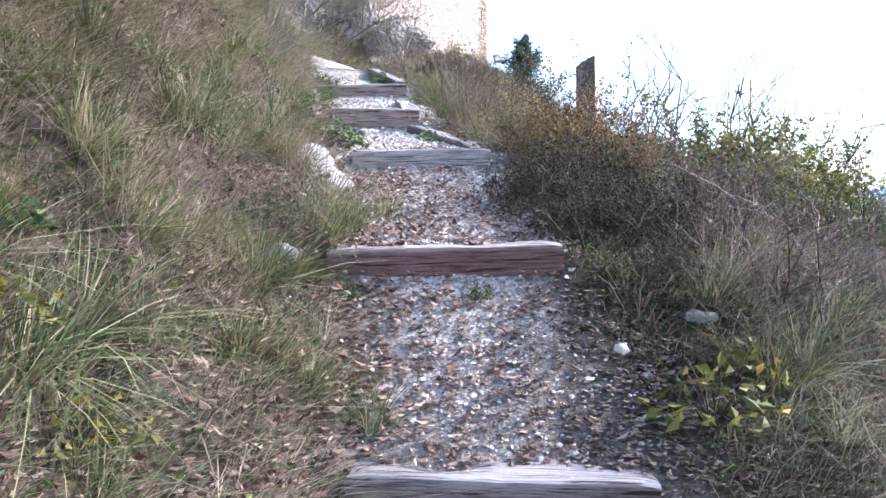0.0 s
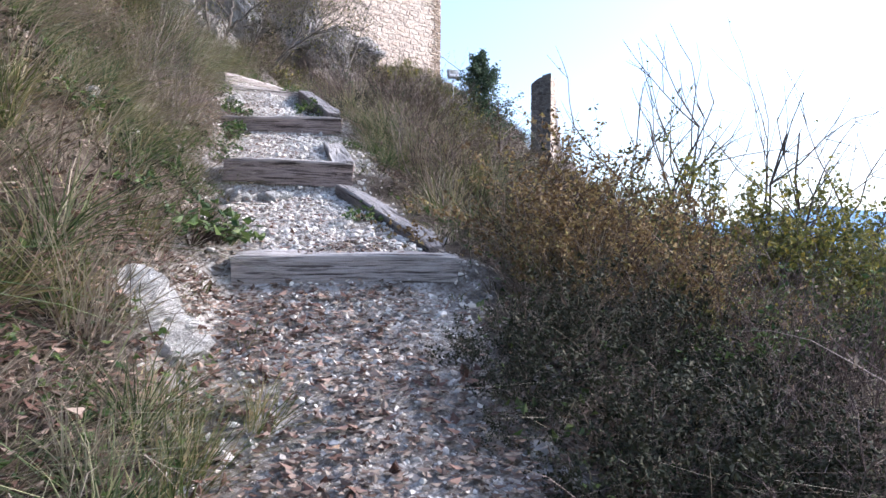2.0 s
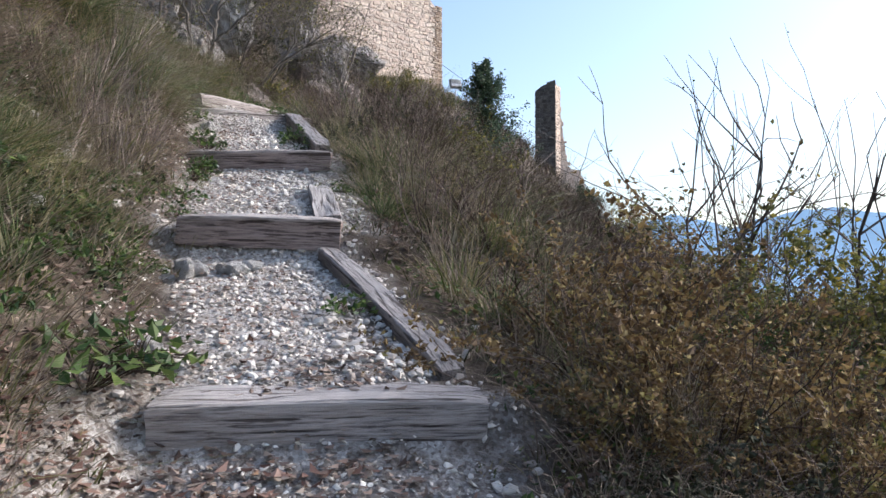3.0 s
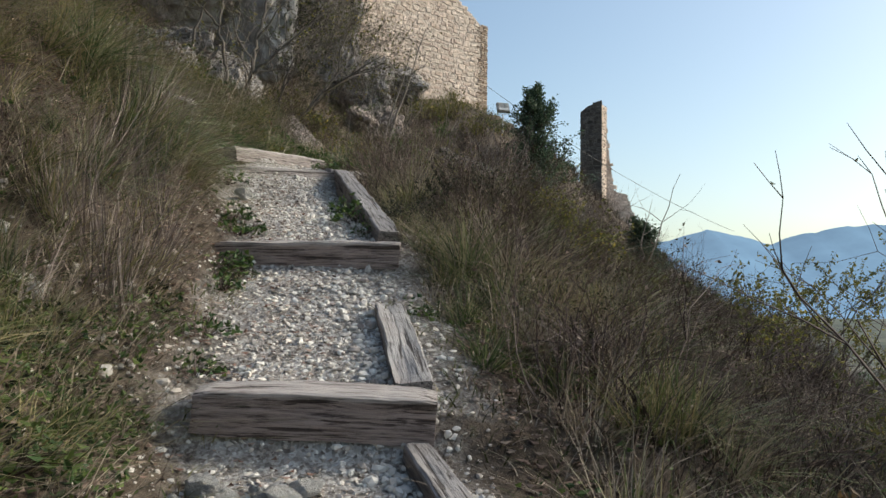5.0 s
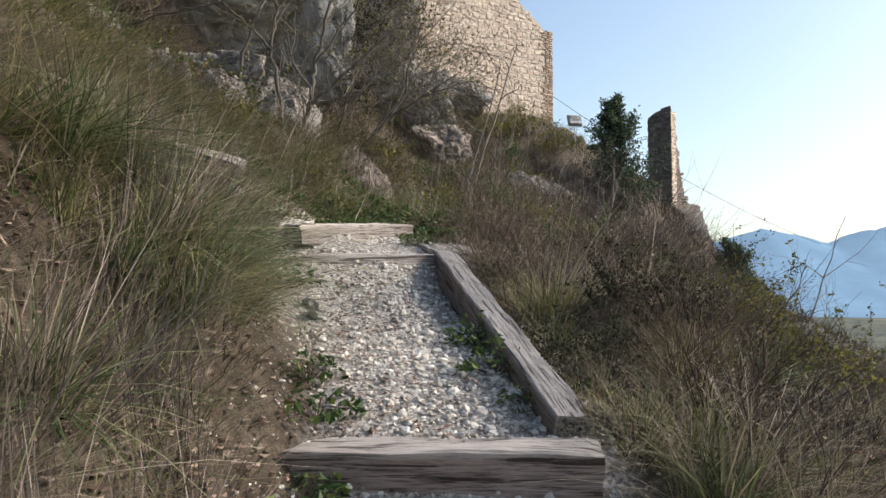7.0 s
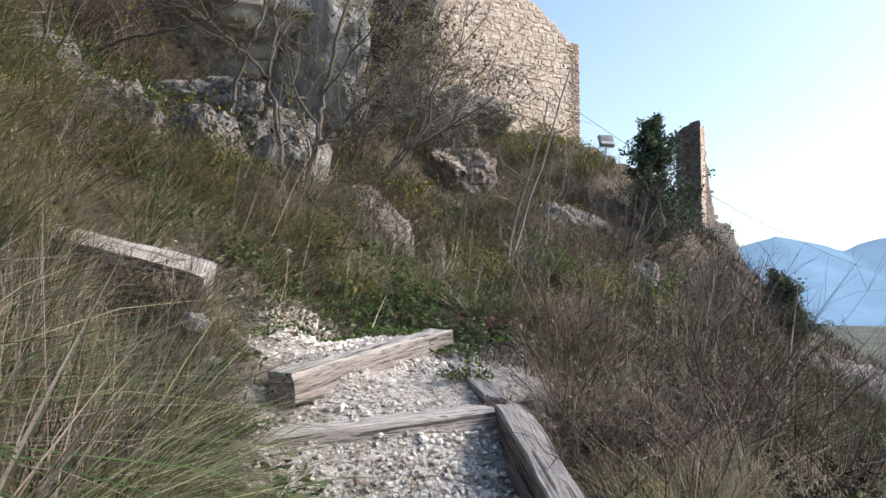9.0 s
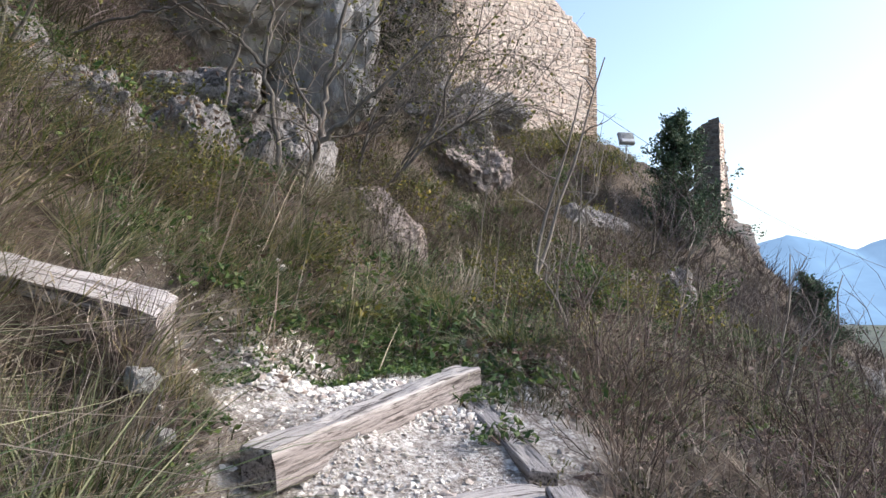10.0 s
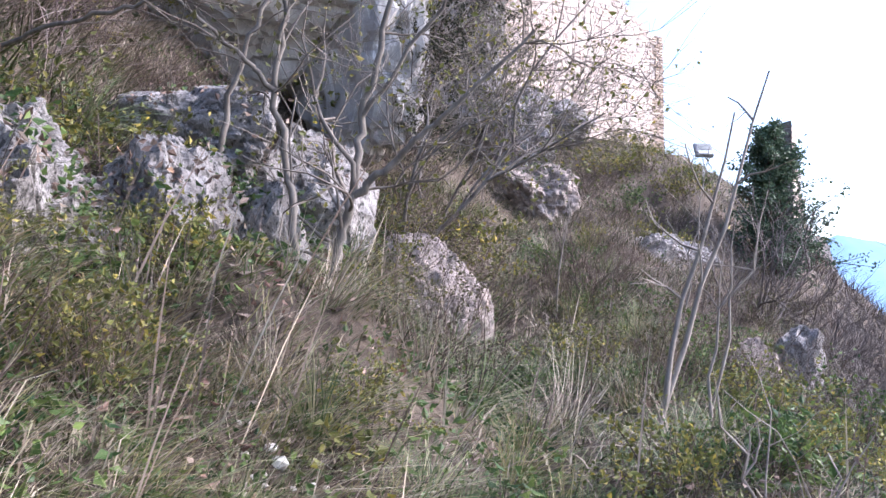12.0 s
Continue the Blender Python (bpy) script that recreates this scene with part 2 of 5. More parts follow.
M_EVERGREEN = island_material("evergreen_leaves", [(0.0, (0.035, 0.065, 0.04)), (0.6, (0.075, 0.12, 0.075)), (1.0, (0.13, 0.19, 0.11))], 0.55, 0.2)
M_SHADED_LEAF = island_material("shaded_undergrowth", [(0.0, (0.016, 0.02, 0.013)), (0.6, (0.038, 0.046, 0.026)), (1.0, (0.095, 0.09, 0.06))], 0.8, 0.1)
M_YELLOW = island_material("yellow_green_leaves", [(0.0, (0.07, 0.085, 0.025)), (0.45, (0.15, 0.165, 0.05)), (0.85, (0.25, 0.235, 0.065)), (1.0, (0.42, 0.34, 0.07))], 0.55, 0.35)
M_RUST = island_material("russet_leaves", [(0.0, (0.09, 0.06, 0.036)), (0.5, (0.23, 0.155, 0.08)), (0.85, (0.34, 0.255, 0.12)), (1.0, (0.4, 0.36, 0.14))], 0.7, 0.25)
M_OLIVE = island_material("olive_brown_leaves", [(0.0, (0.035, 0.04, 0.018)), (0.5, (0.09, 0.088, 0.04)), (1.0, (0.2, 0.175, 0.1))], 0.7, 0.25)
M_TWIG = island_material("dry_stems", [(0.0, (0.03, 0.021, 0.019)), (0.5, (0.085, 0.062, 0.055)), (0.85, (0.18, 0.14, 0.12)), (1.0, (0.34, 0.29, 0.245))], 0.85, 0.0, 0.4)
M_BARK = bark_material("grey_bark", (0.08, 0.07, 0.063), (0.24, 0.215, 0.19))
M_TRUNK = bark_material("pale_grey_bark", (0.075, 0.065, 0.057), (0.22, 0.195, 0.17))
M_PALE_BARK = bark_material("pale_sapling_bark", (0.13, 0.11, 0.095), (0.34, 0.3, 0.26))
M_DARK_BARK = bark_material("dark_bark", (0.04, 0.032, 0.028), (0.14, 0.11, 0.095))
M_THORN = bark_material("grey_thorn_bark", (0.05, 0.042, 0.04), (0.19, 0.165, 0.155))
M_TREE_TWIG = bark_material("grey_brown_twigs", (0.09, 0.075, 0.065), (0.22, 0.19, 0.165))
M_METAL = plain_material("grey_painted_metal", (0.62, 0.63, 0.64), 0.45, 0.1)
M_LAMP_GREY = plain_material("grey_lamp_casing", (0.3, 0.3, 0.31), 0.5)
M_PALE = plain_material("pale_grey_enamel", (0.78, 0.78, 0.77), 0.4)
M_LENS = plain_material("dark_lamp_glass", (0.06, 0.06, 0.065), 0.15)
M_CABLE = plain_material("black_cable", (0.05, 0.05, 0.05), 0.6)
M_FAR_HAZE = haze_material()


# ---- mesh helpers ----
def raw_mesh(name, verts, faces, material, smooth=False):
    """A mesh from arrays: verts n x 3 and one array of faces, or a list of them, each m x k."""
    me = bpy.data.meshes.new(name)
    groups = faces if isinstance(faces, list) else [faces]
    groups = [np.asarray(f, dtype=np.int32) for f in groups if len(f)]
    flat = np.concatenate([f.ravel() for f in groups])
    totals = np.concatenate([np.full(len(f), f.shape[1], dtype=np.int32) for f in groups])
    starts = np.concatenate([[0], np.cumsum(totals)[:-1]]).astype(np.int32)
    verts = np.asarray(verts, dtype=np.float32)
    me.vertices.add(len(verts))
    me.vertices.foreach_set("co", verts.ravel())
    me.loops.add(len(flat))
    me.loops.foreach_set("vertex_index", flat)
    me.polygons.add(len(totals))
    me.polygons.foreach_set("loop_start", starts)
    me.polygons.foreach_set("loop_total", totals)
    me.polygons.foreach_set("use_smooth", np.full(len(totals), smooth))
    me.update(calc_edges=True)
    me.validate()
    me.materials.append(material)
    return me


def thing(name, data, label, category, group="", kind="", at=None):
    ob = new(name, data)
    if at is not None:
        ob.matrix_basis = at
    return tagged(ob, label, category, group, kind)


def part(name, data, parent, label=""):
    if isinstance(data, tuple):
        bm, material = data
        data = bpy.data.meshes.new(name)
        bm.to_mesh(data)
        bm.free()
        data.materials.append(material)
    ob = new(name, data)
    ob.parent = parent
    return tagged(ob, label)


def lattice(ix, iy, seed):
    h = (ix * 374761393 + iy * 668265263 + seed * 974634777).astype(np.int64) & 0xFFFFFFFF
    h = ((h ^ (h >> 13)) * 1274126177) & 0xFFFFFFFF
    return ((h ^ (h >> 16)) & 0xFFFF) / 65535.0 - 0.5


def value_noise(x, y, scale, seed=0):
    x, y = np.asarray(x, float) / scale, np.asarray(y, float) / scale
    ix, iy = np.floor(x).astype(np.int64), np.floor(y).astype(np.int64)
    fx, fy = x - ix, y - iy
    fx, fy = fx * fx * (3 - 2 * fx), fy * fy * (3 - 2 * fy)
    a, b = lattice(ix, iy, seed), lattice(ix + 1, iy, seed)
    c, d = lattice(ix, iy + 1, seed), lattice(ix + 1, iy + 1, seed)
    return (a * (1 - fx) + b * fx) * (1 - fy) + (c * (1 - fx) + d * fx) * fy


# ---- the plan: a stepped path up a hillside, bank on the left, drop on the right ----
LINE_Y = [-12, 0, 2.5, 3.5, 5.1, 7.0, 8.65, 10.7, 12, 14, 17, 24, 30, 36, 60]
LINE_X = [0.9, 0.4, 0.28, 0.08, -0.1, -0.6, -0.9, -1.5, -1.6, -1.3, -1.9, -1.7, -0.6, 1, 4]
RISE_Y = [-60, 0, 2.42, 2.5, 3.37, 3.45, 5.07, 5.15, 6.9, 6.98, 8.6, 8.68, 10.5, 10.72, 11.2, 12, 14, 17, 20, 24, 29, 33, 40, 70]
RISE_Z = [-20, 0.0, 0.68, 0.82, 1.45, 1.6, 2.16, 2.28, 2.74, 2.89, 3.42, 3.54, 4.1, 4.26, 4.4, 4.5, 4.85, 5.15, 5.9, 7.2, 9.4, 10.2, 10.6, 9]


def centre(y):
    return np.interp(y, LINE_Y, LINE_X)


def height(x, y):
    x, y = np.asarray(x, float), np.asarray(y, float)
    d = x - centre(y)
    bend = np.clip((y - 9.2) / 1.2, 0, 1) * np.clip((13 - y) / 1.2, 0, 1)
    fine = np.interp(y - 0.6 * bend * np.clip(d, -0.7, 0.7), RISE_Y, RISE_Z)
    coarse = (np.interp(y - 0.8, RISE_Y, RISE_Z) + fine + np.interp(y + 0.8, RISE_Y, RISE_Z)) / 3
    k = np.clip((np.abs(d) - 0.5) / 0.35, 0, 1)
    z = fine * (1 - k) + coarse * k
    left = np.clip(-d - 0.48, 0, None)
    right = np.clip(d - 0.55, 0, None)
    on = np.clip((y - 11) / 2.5, 0, 1)
    z += (1 - on) * np.interp(left, [0, 0.5, 4, 8, 14, 30, 80], [0, 0.38, 4.0, 9.0, 16, 24, 28])
    z += on * np.interp(left, [0, 0.5, 1.0, 1.5, 2.2, 3, 4.5, 8, 14, 30, 80], [0, 0.35, 0.75, 0.92, 1.15, 2.1, 3.6, 8.0, 16, 24, 28])
    beyond = np.clip((y - 12) / 8, 0, 1)
    z -= (1 - beyond) * np.interp(right, [0, 0.6, 2, 4, 9, 40, 90, 140], [0, 0.12, 0.6, 1.7, 5.2, 27, 56, 62])
    z -= beyond * np.interp(right, [0, 0.6, 2, 4, 9, 40, 90, 140], [0, 0.12, 0.75, 2.6, 7.2, 28, 56, 62])
    rough = np.clip((np.abs(d) - 0.45) / 0.8, 0, 1)
    z += rough * (0.5 * value_noise(x, y, 1.7, 1) + 0.32 * value_noise(x, y, 0.6, 2) + 0.16 * value_noise(x, y, 0.25, 3))
    z += 0.03 * value_noise(x, y, 0.3, 4) + 0.015 * value_noise(x, y, 0.12, 5)
    z += np.clip((np.abs(d) - 6) / 10, 0, 1) * 2.0 * value_noise(x, y, 6, 6)
    shelf = np.exp(-(((x + 2.25) / 0.5) ** 4 + ((y - 11.45) / 0.38) ** 4))
    z = z * (1 - shelf) + (4.6 + 0.03 * value_noise(x, y, 0.2, 9)) * shelf
    step = np.exp(-(((x + 2.62) / 0.47) ** 4 + ((y - 10.88) / 0.24) ** 4))
    z = z * (1 - step) + (4.83 - 0.28 * (x + 2.3)) * step
    fill = np.exp(-(((x + 1.85 - 0.37 * (y - 11.5)) / 0.2) ** 4 + ((y - 11.6) / 0.6) ** 4))
    z = z * (1 - fill) + (4.53 + 0.1 * (y - 11.3) + 0.02 * value_noise(x, y, 0.2, 9)) * fill
    z += 0.34 * np.exp(-(((x + 2.35) / 0.55) ** 2 + ((y - 9.05) / 0.6) ** 2))
    far = np.clip((np.hypot(x, y) - 90) / 250, 0, 1)
    plain = -48 + 5 * value_noise(x, y, 220, 8)
    return z * (1 - far) + plain * far


def graded(lo, hi, step, reach, grow):
    core = np.arange(lo, hi + 1e-6, step)
    out, s = [], step
    d = 0
    while d < reach:
        s *= grow
        d += s
        out.append(d)
    out = np.array(out)
    return np.concatenate([lo - out[::-1], core, hi + out])


gx, gy = graded(-3.6, 3.0, 0.065, 3400, 1.1), graded(-0.5, 13.0, 0.065, 3900, 1.09)
GX, GY = np.meshgrid(gx, gy)
GZ = height(GX, GY)
nx, ny = len(gx), len(gy)
idx = np.arange(nx * ny).reshape(ny, nx)
quads = np.stack([idx[:-1, :-1], idx[:-1, 1:], idx[1:, 1:], idx[1:, :-1]], -1).reshape(-1, 4)
ground = raw_mesh("ground", np.stack([GX, GY, GZ], -1).reshape(-1, 3), quads, M_GROUND, True)
D = np.abs(GX - centre(GY)) + 0.16 * ((GX > centre(GY)) & (GY > 5.3) & (GY < 7.0)) + 0.3 * value_noise(GX, GY, 0.5, 11) + 0.15 * value_noise(GX, GY, 0.15, 12)
gravel = np.clip((0.62 - D) / 0.2, 0, 1) * np.clip((13 - GY) / 1.0, 0, 1)
gravel = np.maximum(gravel, np.exp(-(((GX + 2.2) / 0.5) ** 4 + ((GY - 11.4) / 0.36) ** 4)))
gravel = np.maximum(gravel, np.exp(-(((GX + 1.85 - 0.37 * (GY - 11.5)) / 0.24) ** 4 + ((GY - 11.6) / 0.6) ** 4)))
gravel = np.maximum(gravel, 0.6 * np.exp(-(((GX + 1.85) / 0.6) ** 4 + ((GY - 12.0) / 0.45) ** 4)))
gravel = gravel * np.clip(0.05 + 0.19 * GY + value_noise(GX, GY, 0.7, 13), 0.15, 1)
for key, values in (("gravel", gravel), ("valley", np.clip((np.hypot(GX, GY) - 60) / 60, 0, 1))):
    ground.attributes.new(key, "FLOAT", "POINT").data.foreach_set("value", values.ravel().astype(np.float32))
thing("ground", ground, "steep brown hillside with a pale gravel path", "ground", kind="structure")


def hazy_mountains():
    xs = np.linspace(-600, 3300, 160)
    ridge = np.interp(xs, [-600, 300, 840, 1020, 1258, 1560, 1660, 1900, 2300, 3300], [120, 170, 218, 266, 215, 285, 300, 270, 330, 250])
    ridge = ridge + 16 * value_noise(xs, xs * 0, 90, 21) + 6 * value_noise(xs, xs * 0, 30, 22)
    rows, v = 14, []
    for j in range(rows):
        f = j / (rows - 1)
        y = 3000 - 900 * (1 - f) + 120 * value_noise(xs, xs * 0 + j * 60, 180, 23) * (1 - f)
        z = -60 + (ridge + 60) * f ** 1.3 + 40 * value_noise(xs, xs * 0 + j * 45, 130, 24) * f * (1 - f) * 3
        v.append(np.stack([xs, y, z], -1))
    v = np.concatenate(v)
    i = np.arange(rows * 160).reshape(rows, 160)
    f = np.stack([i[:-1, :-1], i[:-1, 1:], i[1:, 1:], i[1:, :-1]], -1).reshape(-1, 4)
    thing("backdrop", raw_mesh("backdrop", v, f, M_FAR_HAZE, True), "blue hazy mountain range beyond the valley", "mountains", kind="structure")


hazy_mountains()


# ---- timber steps and edge rails ----
def timber_mesh(name, length, depth, tall, material, seed):
    """A sawn baulk along x, top at z = 0, with worn edges, checks along the grain and rough ends."""
    r = np.random.default_rng(seed)
    bm = bmesh.new()
    n = max(10, int(length / 0.035))
    c = 0.007
    ring = [(-depth / 2 + c, 0), (-depth / 6, 0), (depth / 6, 0), (depth / 2 - c, 0), (depth / 2, -c), (depth / 2, -tall / 2), (depth / 2, -tall), (-depth / 2, -tall), (-depth / 2, -tall * 0.66), (-depth / 2, -tall * 0.33), (-depth / 2, -c)]
    ph, rows = r.uniform(0, 99, 3), []
    checks = [(r.uniform(-0.5, 0.5) * length, r.uniform(0.1, 0.35), r.integers(0, 11), r.uniform(0.006, 0.016)) for _ in range(9)]
    for i in range(n + 1):
        x = (i / n - 0.5) * length
        end = min(i, n - i) / n
        wear = 0.012 * math.exp(-end * 22)
        row = []
        for k, (py, pz) in enumerate(ring):
            q = Vector((x * 3.1 + ph[0], py * 9 + ph[1], pz * 9 + ph[2]))
            dy = 0.011 * noise.noise(q) + 0.004 * noise.noise(q * 4)
            dz = 0.011 * noise.noise(q + Vector((31, 7, 3))) + 0.004 * noise.noise(q * 4.3)
            for cx, cl, ck, cd in checks:
                if ck == k and abs(x - cx) < cl:
                    s = cd * (1 - abs(x - cx) / cl)
                    dy -= s * np.sign(py)
                    dz -= s if k < 4 else 0
            sx = x + (0.012 * noise.noise(q * 3) if end == 0 else 0)
            row.append(bm.verts.new((sx, py * (1 - wear * 4) + dy, pz + dz - wear * (1 if pz > -0.05 else -0.5))))
        rows.append(row)
    m = len(ring)
    for a, b in zip(rows[:-1], rows[1:]):
        for k in range(m):
            bm.faces.new((a[k], a[(k + 1) % m], b[(k + 1) % m], b[k]))
    bm.faces.new(rows[0][::-1])
    bm.faces.new(rows[-1])
    bmesh.ops.recalc_face_normals(bm, faces=bm.faces)
    me = bpy.data.meshes.new(name)
    bm.to_mesh(me)
    bm.free()
    me.materials.append(material)
    return me


def timber(name, a, b, depth, tall, material, label, seed, roll=0.0):
    """A baulk whose top runs from a to b (points on the middle of its top)."""
    a, b = Vector(a), Vector(b)
    x = (b - a).normalized()
    y = Vector((0, 0, 1)).cross(x).normalized()
    z = x.cross(y)
    m = Matrix((x, y, z)).transposed().to_4x4()
    m.translation = (a + b) / 2
    thing(name, timber_mesh(name, (b - a).length, depth, tall, material, seed), label, "timber step" if name == "timber_step" else "timber edging",
          "timber steps" if name == "timber_step" else "timber edge rails", at=m @ pose(0, 0, 0, roll))


STEP = "timber_step"
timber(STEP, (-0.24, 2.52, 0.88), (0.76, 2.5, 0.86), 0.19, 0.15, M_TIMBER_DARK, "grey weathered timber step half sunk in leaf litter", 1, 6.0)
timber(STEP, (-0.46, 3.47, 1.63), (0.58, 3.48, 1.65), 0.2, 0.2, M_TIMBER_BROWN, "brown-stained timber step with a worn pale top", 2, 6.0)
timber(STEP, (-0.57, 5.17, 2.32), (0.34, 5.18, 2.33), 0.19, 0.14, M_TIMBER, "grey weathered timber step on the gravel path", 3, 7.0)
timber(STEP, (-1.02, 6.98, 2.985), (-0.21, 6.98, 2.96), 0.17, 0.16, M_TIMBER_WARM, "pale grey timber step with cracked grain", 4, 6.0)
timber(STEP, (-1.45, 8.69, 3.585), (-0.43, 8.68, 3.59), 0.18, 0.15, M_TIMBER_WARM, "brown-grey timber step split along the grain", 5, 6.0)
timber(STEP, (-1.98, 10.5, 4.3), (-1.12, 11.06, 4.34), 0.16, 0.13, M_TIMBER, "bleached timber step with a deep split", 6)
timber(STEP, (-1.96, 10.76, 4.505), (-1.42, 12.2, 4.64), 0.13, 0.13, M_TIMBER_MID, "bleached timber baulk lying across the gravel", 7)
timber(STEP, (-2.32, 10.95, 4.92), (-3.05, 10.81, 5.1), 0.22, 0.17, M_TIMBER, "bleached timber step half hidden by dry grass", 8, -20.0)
RAIL = "timber_edging"
timber(RAIL, (0.27, 5.38, 2.38), (-0.27, 6.9, 2.82), 0.1, 0.16, M_TIMBER_DARK, "grey timber edging rail with open cracks", 11)
timber(RAIL, (-0.29, 7.1, 3.0), (-0.44, 7.97, 3.265), 0.14, 0.16, M_TIMBER_MID, "short grey timber edging rail beside the gravel", 12)
timber(RAIL, (-0.5, 8.82, 3.67), (-1.06, 11.0, 4.37), 0.13, 0.2, M_TIMBER_DARK, "long grey timber edging rail along the drop", 13)
timber(RAIL, (-1.12, 11.15, 4.38), (-1.42, 12.05, 4.53), 0.11, 0.15, M_TIMBER_DARK, "grey timber edging rail half buried in gravel", 14)


# ---- rocks ----
def rock_mesh(name, material, seed, detail, rough, sharp, taper):
    """A broken limestone block of unit size, flat facets with pits."""
    bm = bmesh.new()
    bmesh.ops.create_icosphere(bm, subdivisions=detail, radius=1)
    r = random.Random(seed)
    off = Vector((r.uniform(0, 50), r.uniform(0, 50), r.uniform(0, 50)))
    cuts = [(Vector((r.gauss(0, 1), r.gauss(0, 1), r.gauss(0, 1))).normalized(), r.uniform(0.5, 0.8)) for _ in range(13)]
    for v in bm.verts:
        p = v.co.copy()
        for n, d in cuts:
            k = p.dot(n) - d
            if k > 0:
                p -= n * k * sharp
        q = p * 1.3 + off
        near = noise.voronoi(q * 1.6)[0]
        p *= 1 - 0.3 * rough * max(0.0, 0.1 - (near[1] - near[0])) / 0.1
        p *= 1 + rough * noise.noise(q) + rough * 0.5 * noise.noise(q * 2.7) + rough * 0.25 * noise.noise(q * 6) + rough * 0.12 * noise.noise(q * 14)
        pit = max(0.0, noise.noise(q * 4.5) - 0.22)
        p *= 1 - min(0.14, rough * 1.6 * pit)
        v.co = (p.x * (1 - taper * p.z), p.y * (1 - taper * p.z), p.z)
    me = bpy.data.meshes.new(name)
    bm.to_mesh(me)
    bm.free()
    me.materials.append(material)
    return me


def rock(name, x, y, z, sx, sy, sz, material, label, seed, turn=0.0, lean=0.0, detail=4, rough=0.35, group="", taper=0.0, sharp=0.85):
    me = rock_mesh(name, material, seed, detail, rough, sharp, taper)
    return thing(name, me, label, "rock", group, at=pose(x, y, z, lean, 0, turn) @ Matrix.Diagonal((sx, sy, sz, 1)))


BANK = "limestone outcrops of the hillside"
rock("rock_outcrop", -3.95, 13.3, 5.85, 0.62, 0.5, 0.55, M_LIMESTONE, "grey pitted limestone outcrop in the bank", 31, 20, 10, 6, 0.3, group=BANK)
rock("rock_outcrop", -4.4, 13.05, 5.85, 0.5, 0.42, 0.38, M_LIMESTONE, "pale pitted limestone outcrop under bare stems", 33, 50, 0, 6, 0.3, group=BANK)
rock("rock_outcrop", -4.15, 13.75, 6.12, 0.62, 0.5, 0.42, M_LIMESTONE, "grey limestone outcrop with dark hollows", 46, 80, 15, 6, 0.32, group=BANK)
rock("rock_outcrop", -3.62, 14.35, 6.1, 0.6, 0.45, 0.72, M_LIMESTONE, "grey limestone face spotted with dark lichen", 45, 100, 0, 6, 0.24, group=BANK)
rock("rock_outcrop", -3.3, 14.8, 5.9, 0.36, 0.36, 0.6, M_LIMESTONE, "smooth blue-grey limestone rib beside a tree", 44, 70, 0, 5, 0.2, group=BANK)
rock("rock_outcrop", -3.75, 13.55, 5.65, 0.42, 0.36, 0.36, M_LIMESTONE, "low grey limestone outcrop among dead leaves", 34, 10, 0, 6, 0.3, group=BANK)
rock("rock_outcrop", -3.35, 13.95, 5.6, 0.36, 0.3, 0.34, M_LIMESTONE, "broken grey limestone block among dead leaves", 47, 130, 0, 5, 0.3, group=BANK)
rock("rock_outcrop", -4.9, 13.5, 6.5, 0.7, 0.5, 0.6, M_LIMESTONE, "grey limestone outcrop under trailing plants", 48, 30, 0, 6, 0.3, group=BANK)
rock("rock_outcrop", -4.3, 15.9, 6.8, 0.9, 0.7, 0.75, M_LIMESTONE, "weathered grey limestone ledge below the cliff", 32, -30, 0, 6, 0.26, group=BANK)
rock("rock_outcrop", -3.45, 16.2, 6.3, 0.6, 0.55, 0.7, M_LIMESTONE, "grey limestone block behind bare trees", 49, 15, 0, 5, 0.26, group=BANK)
rock("rock_outcrop", -2.84, 17.2, 5.52, 0.74, 0.5, 0.82, M_PINK_ROCK, "smooth pinkish boulder in the grass", 35, 15, 0, 6, 0.16, group=BANK, taper=0.25, sharp=0.4)
rock("rock_outcrop", -1.85, 24.4, 7.35, 0.95, 0.85, 1.05, M_PINK_ROCK, "broken pinkish limestone boulder", 36, 40, 0, 6, 0.28, group=BANK)
rock("rock_outcrop", -2.25, 25.6, 8.4, 0.8, 0.8, 1.1, M_LIMESTONE, "grey limestone crag above the pinkish boulder", 37, 0, 0, 6, 0.28, group=BANK)
rock("rock_outcrop", -2.4, 27.0, 9.3, 0.9, 0.8, 1.0, M_LIMESTONE, "grey limestone crag below the ruined wall", 57, 60, 0, 6, 0.28, group=BANK)
rock("rock_outcrop", 0.12, 18.3, 4.75, 0.4, 0.35, 0.6, M_PINK_ROCK, "pinkish stone standing among bare branches", 58, 30, 0, 5, 0.22, group=BANK)
rock("rock_outcrop", -0.25, 22.5, 6.2, 0.6, 0.5, 0.5, M_LIMESTONE, "grey rock showing through the grassy slope", 59, 30, 0, 5, 0.25, group=BANK)
rock("rock_outcrop", 0.5, 24.2, 6.45, 0.7, 0.5, 0.5, M_LIMESTONE, "grey rock band on the grassy slope", 60, 10, 0, 5, 0.25, group=BANK)
rock("rock_outcrop", -1.5, 28.6, 9.75, 1.25, 0.9, 0.72, M_LIMESTONE, "pale rock ledge under the ruined wall", 38, 10, 0, 5, group=BANK)
rock("rock_outcrop", -4.2, 28.2, 11.6, 2.2, 1.8, 3.4, M_LIMESTONE, "pale limestone crag carrying the ruined wall", 39, -20, 0, 5, group=BANK)
rock("rock_outcrop", 1.0, 19.5, 4.9, 0.5, 0.4, 0.5, M_LIMESTONE, "half-buried grey boulder on the slope", 40, 30, 0, 4, group=BANK)
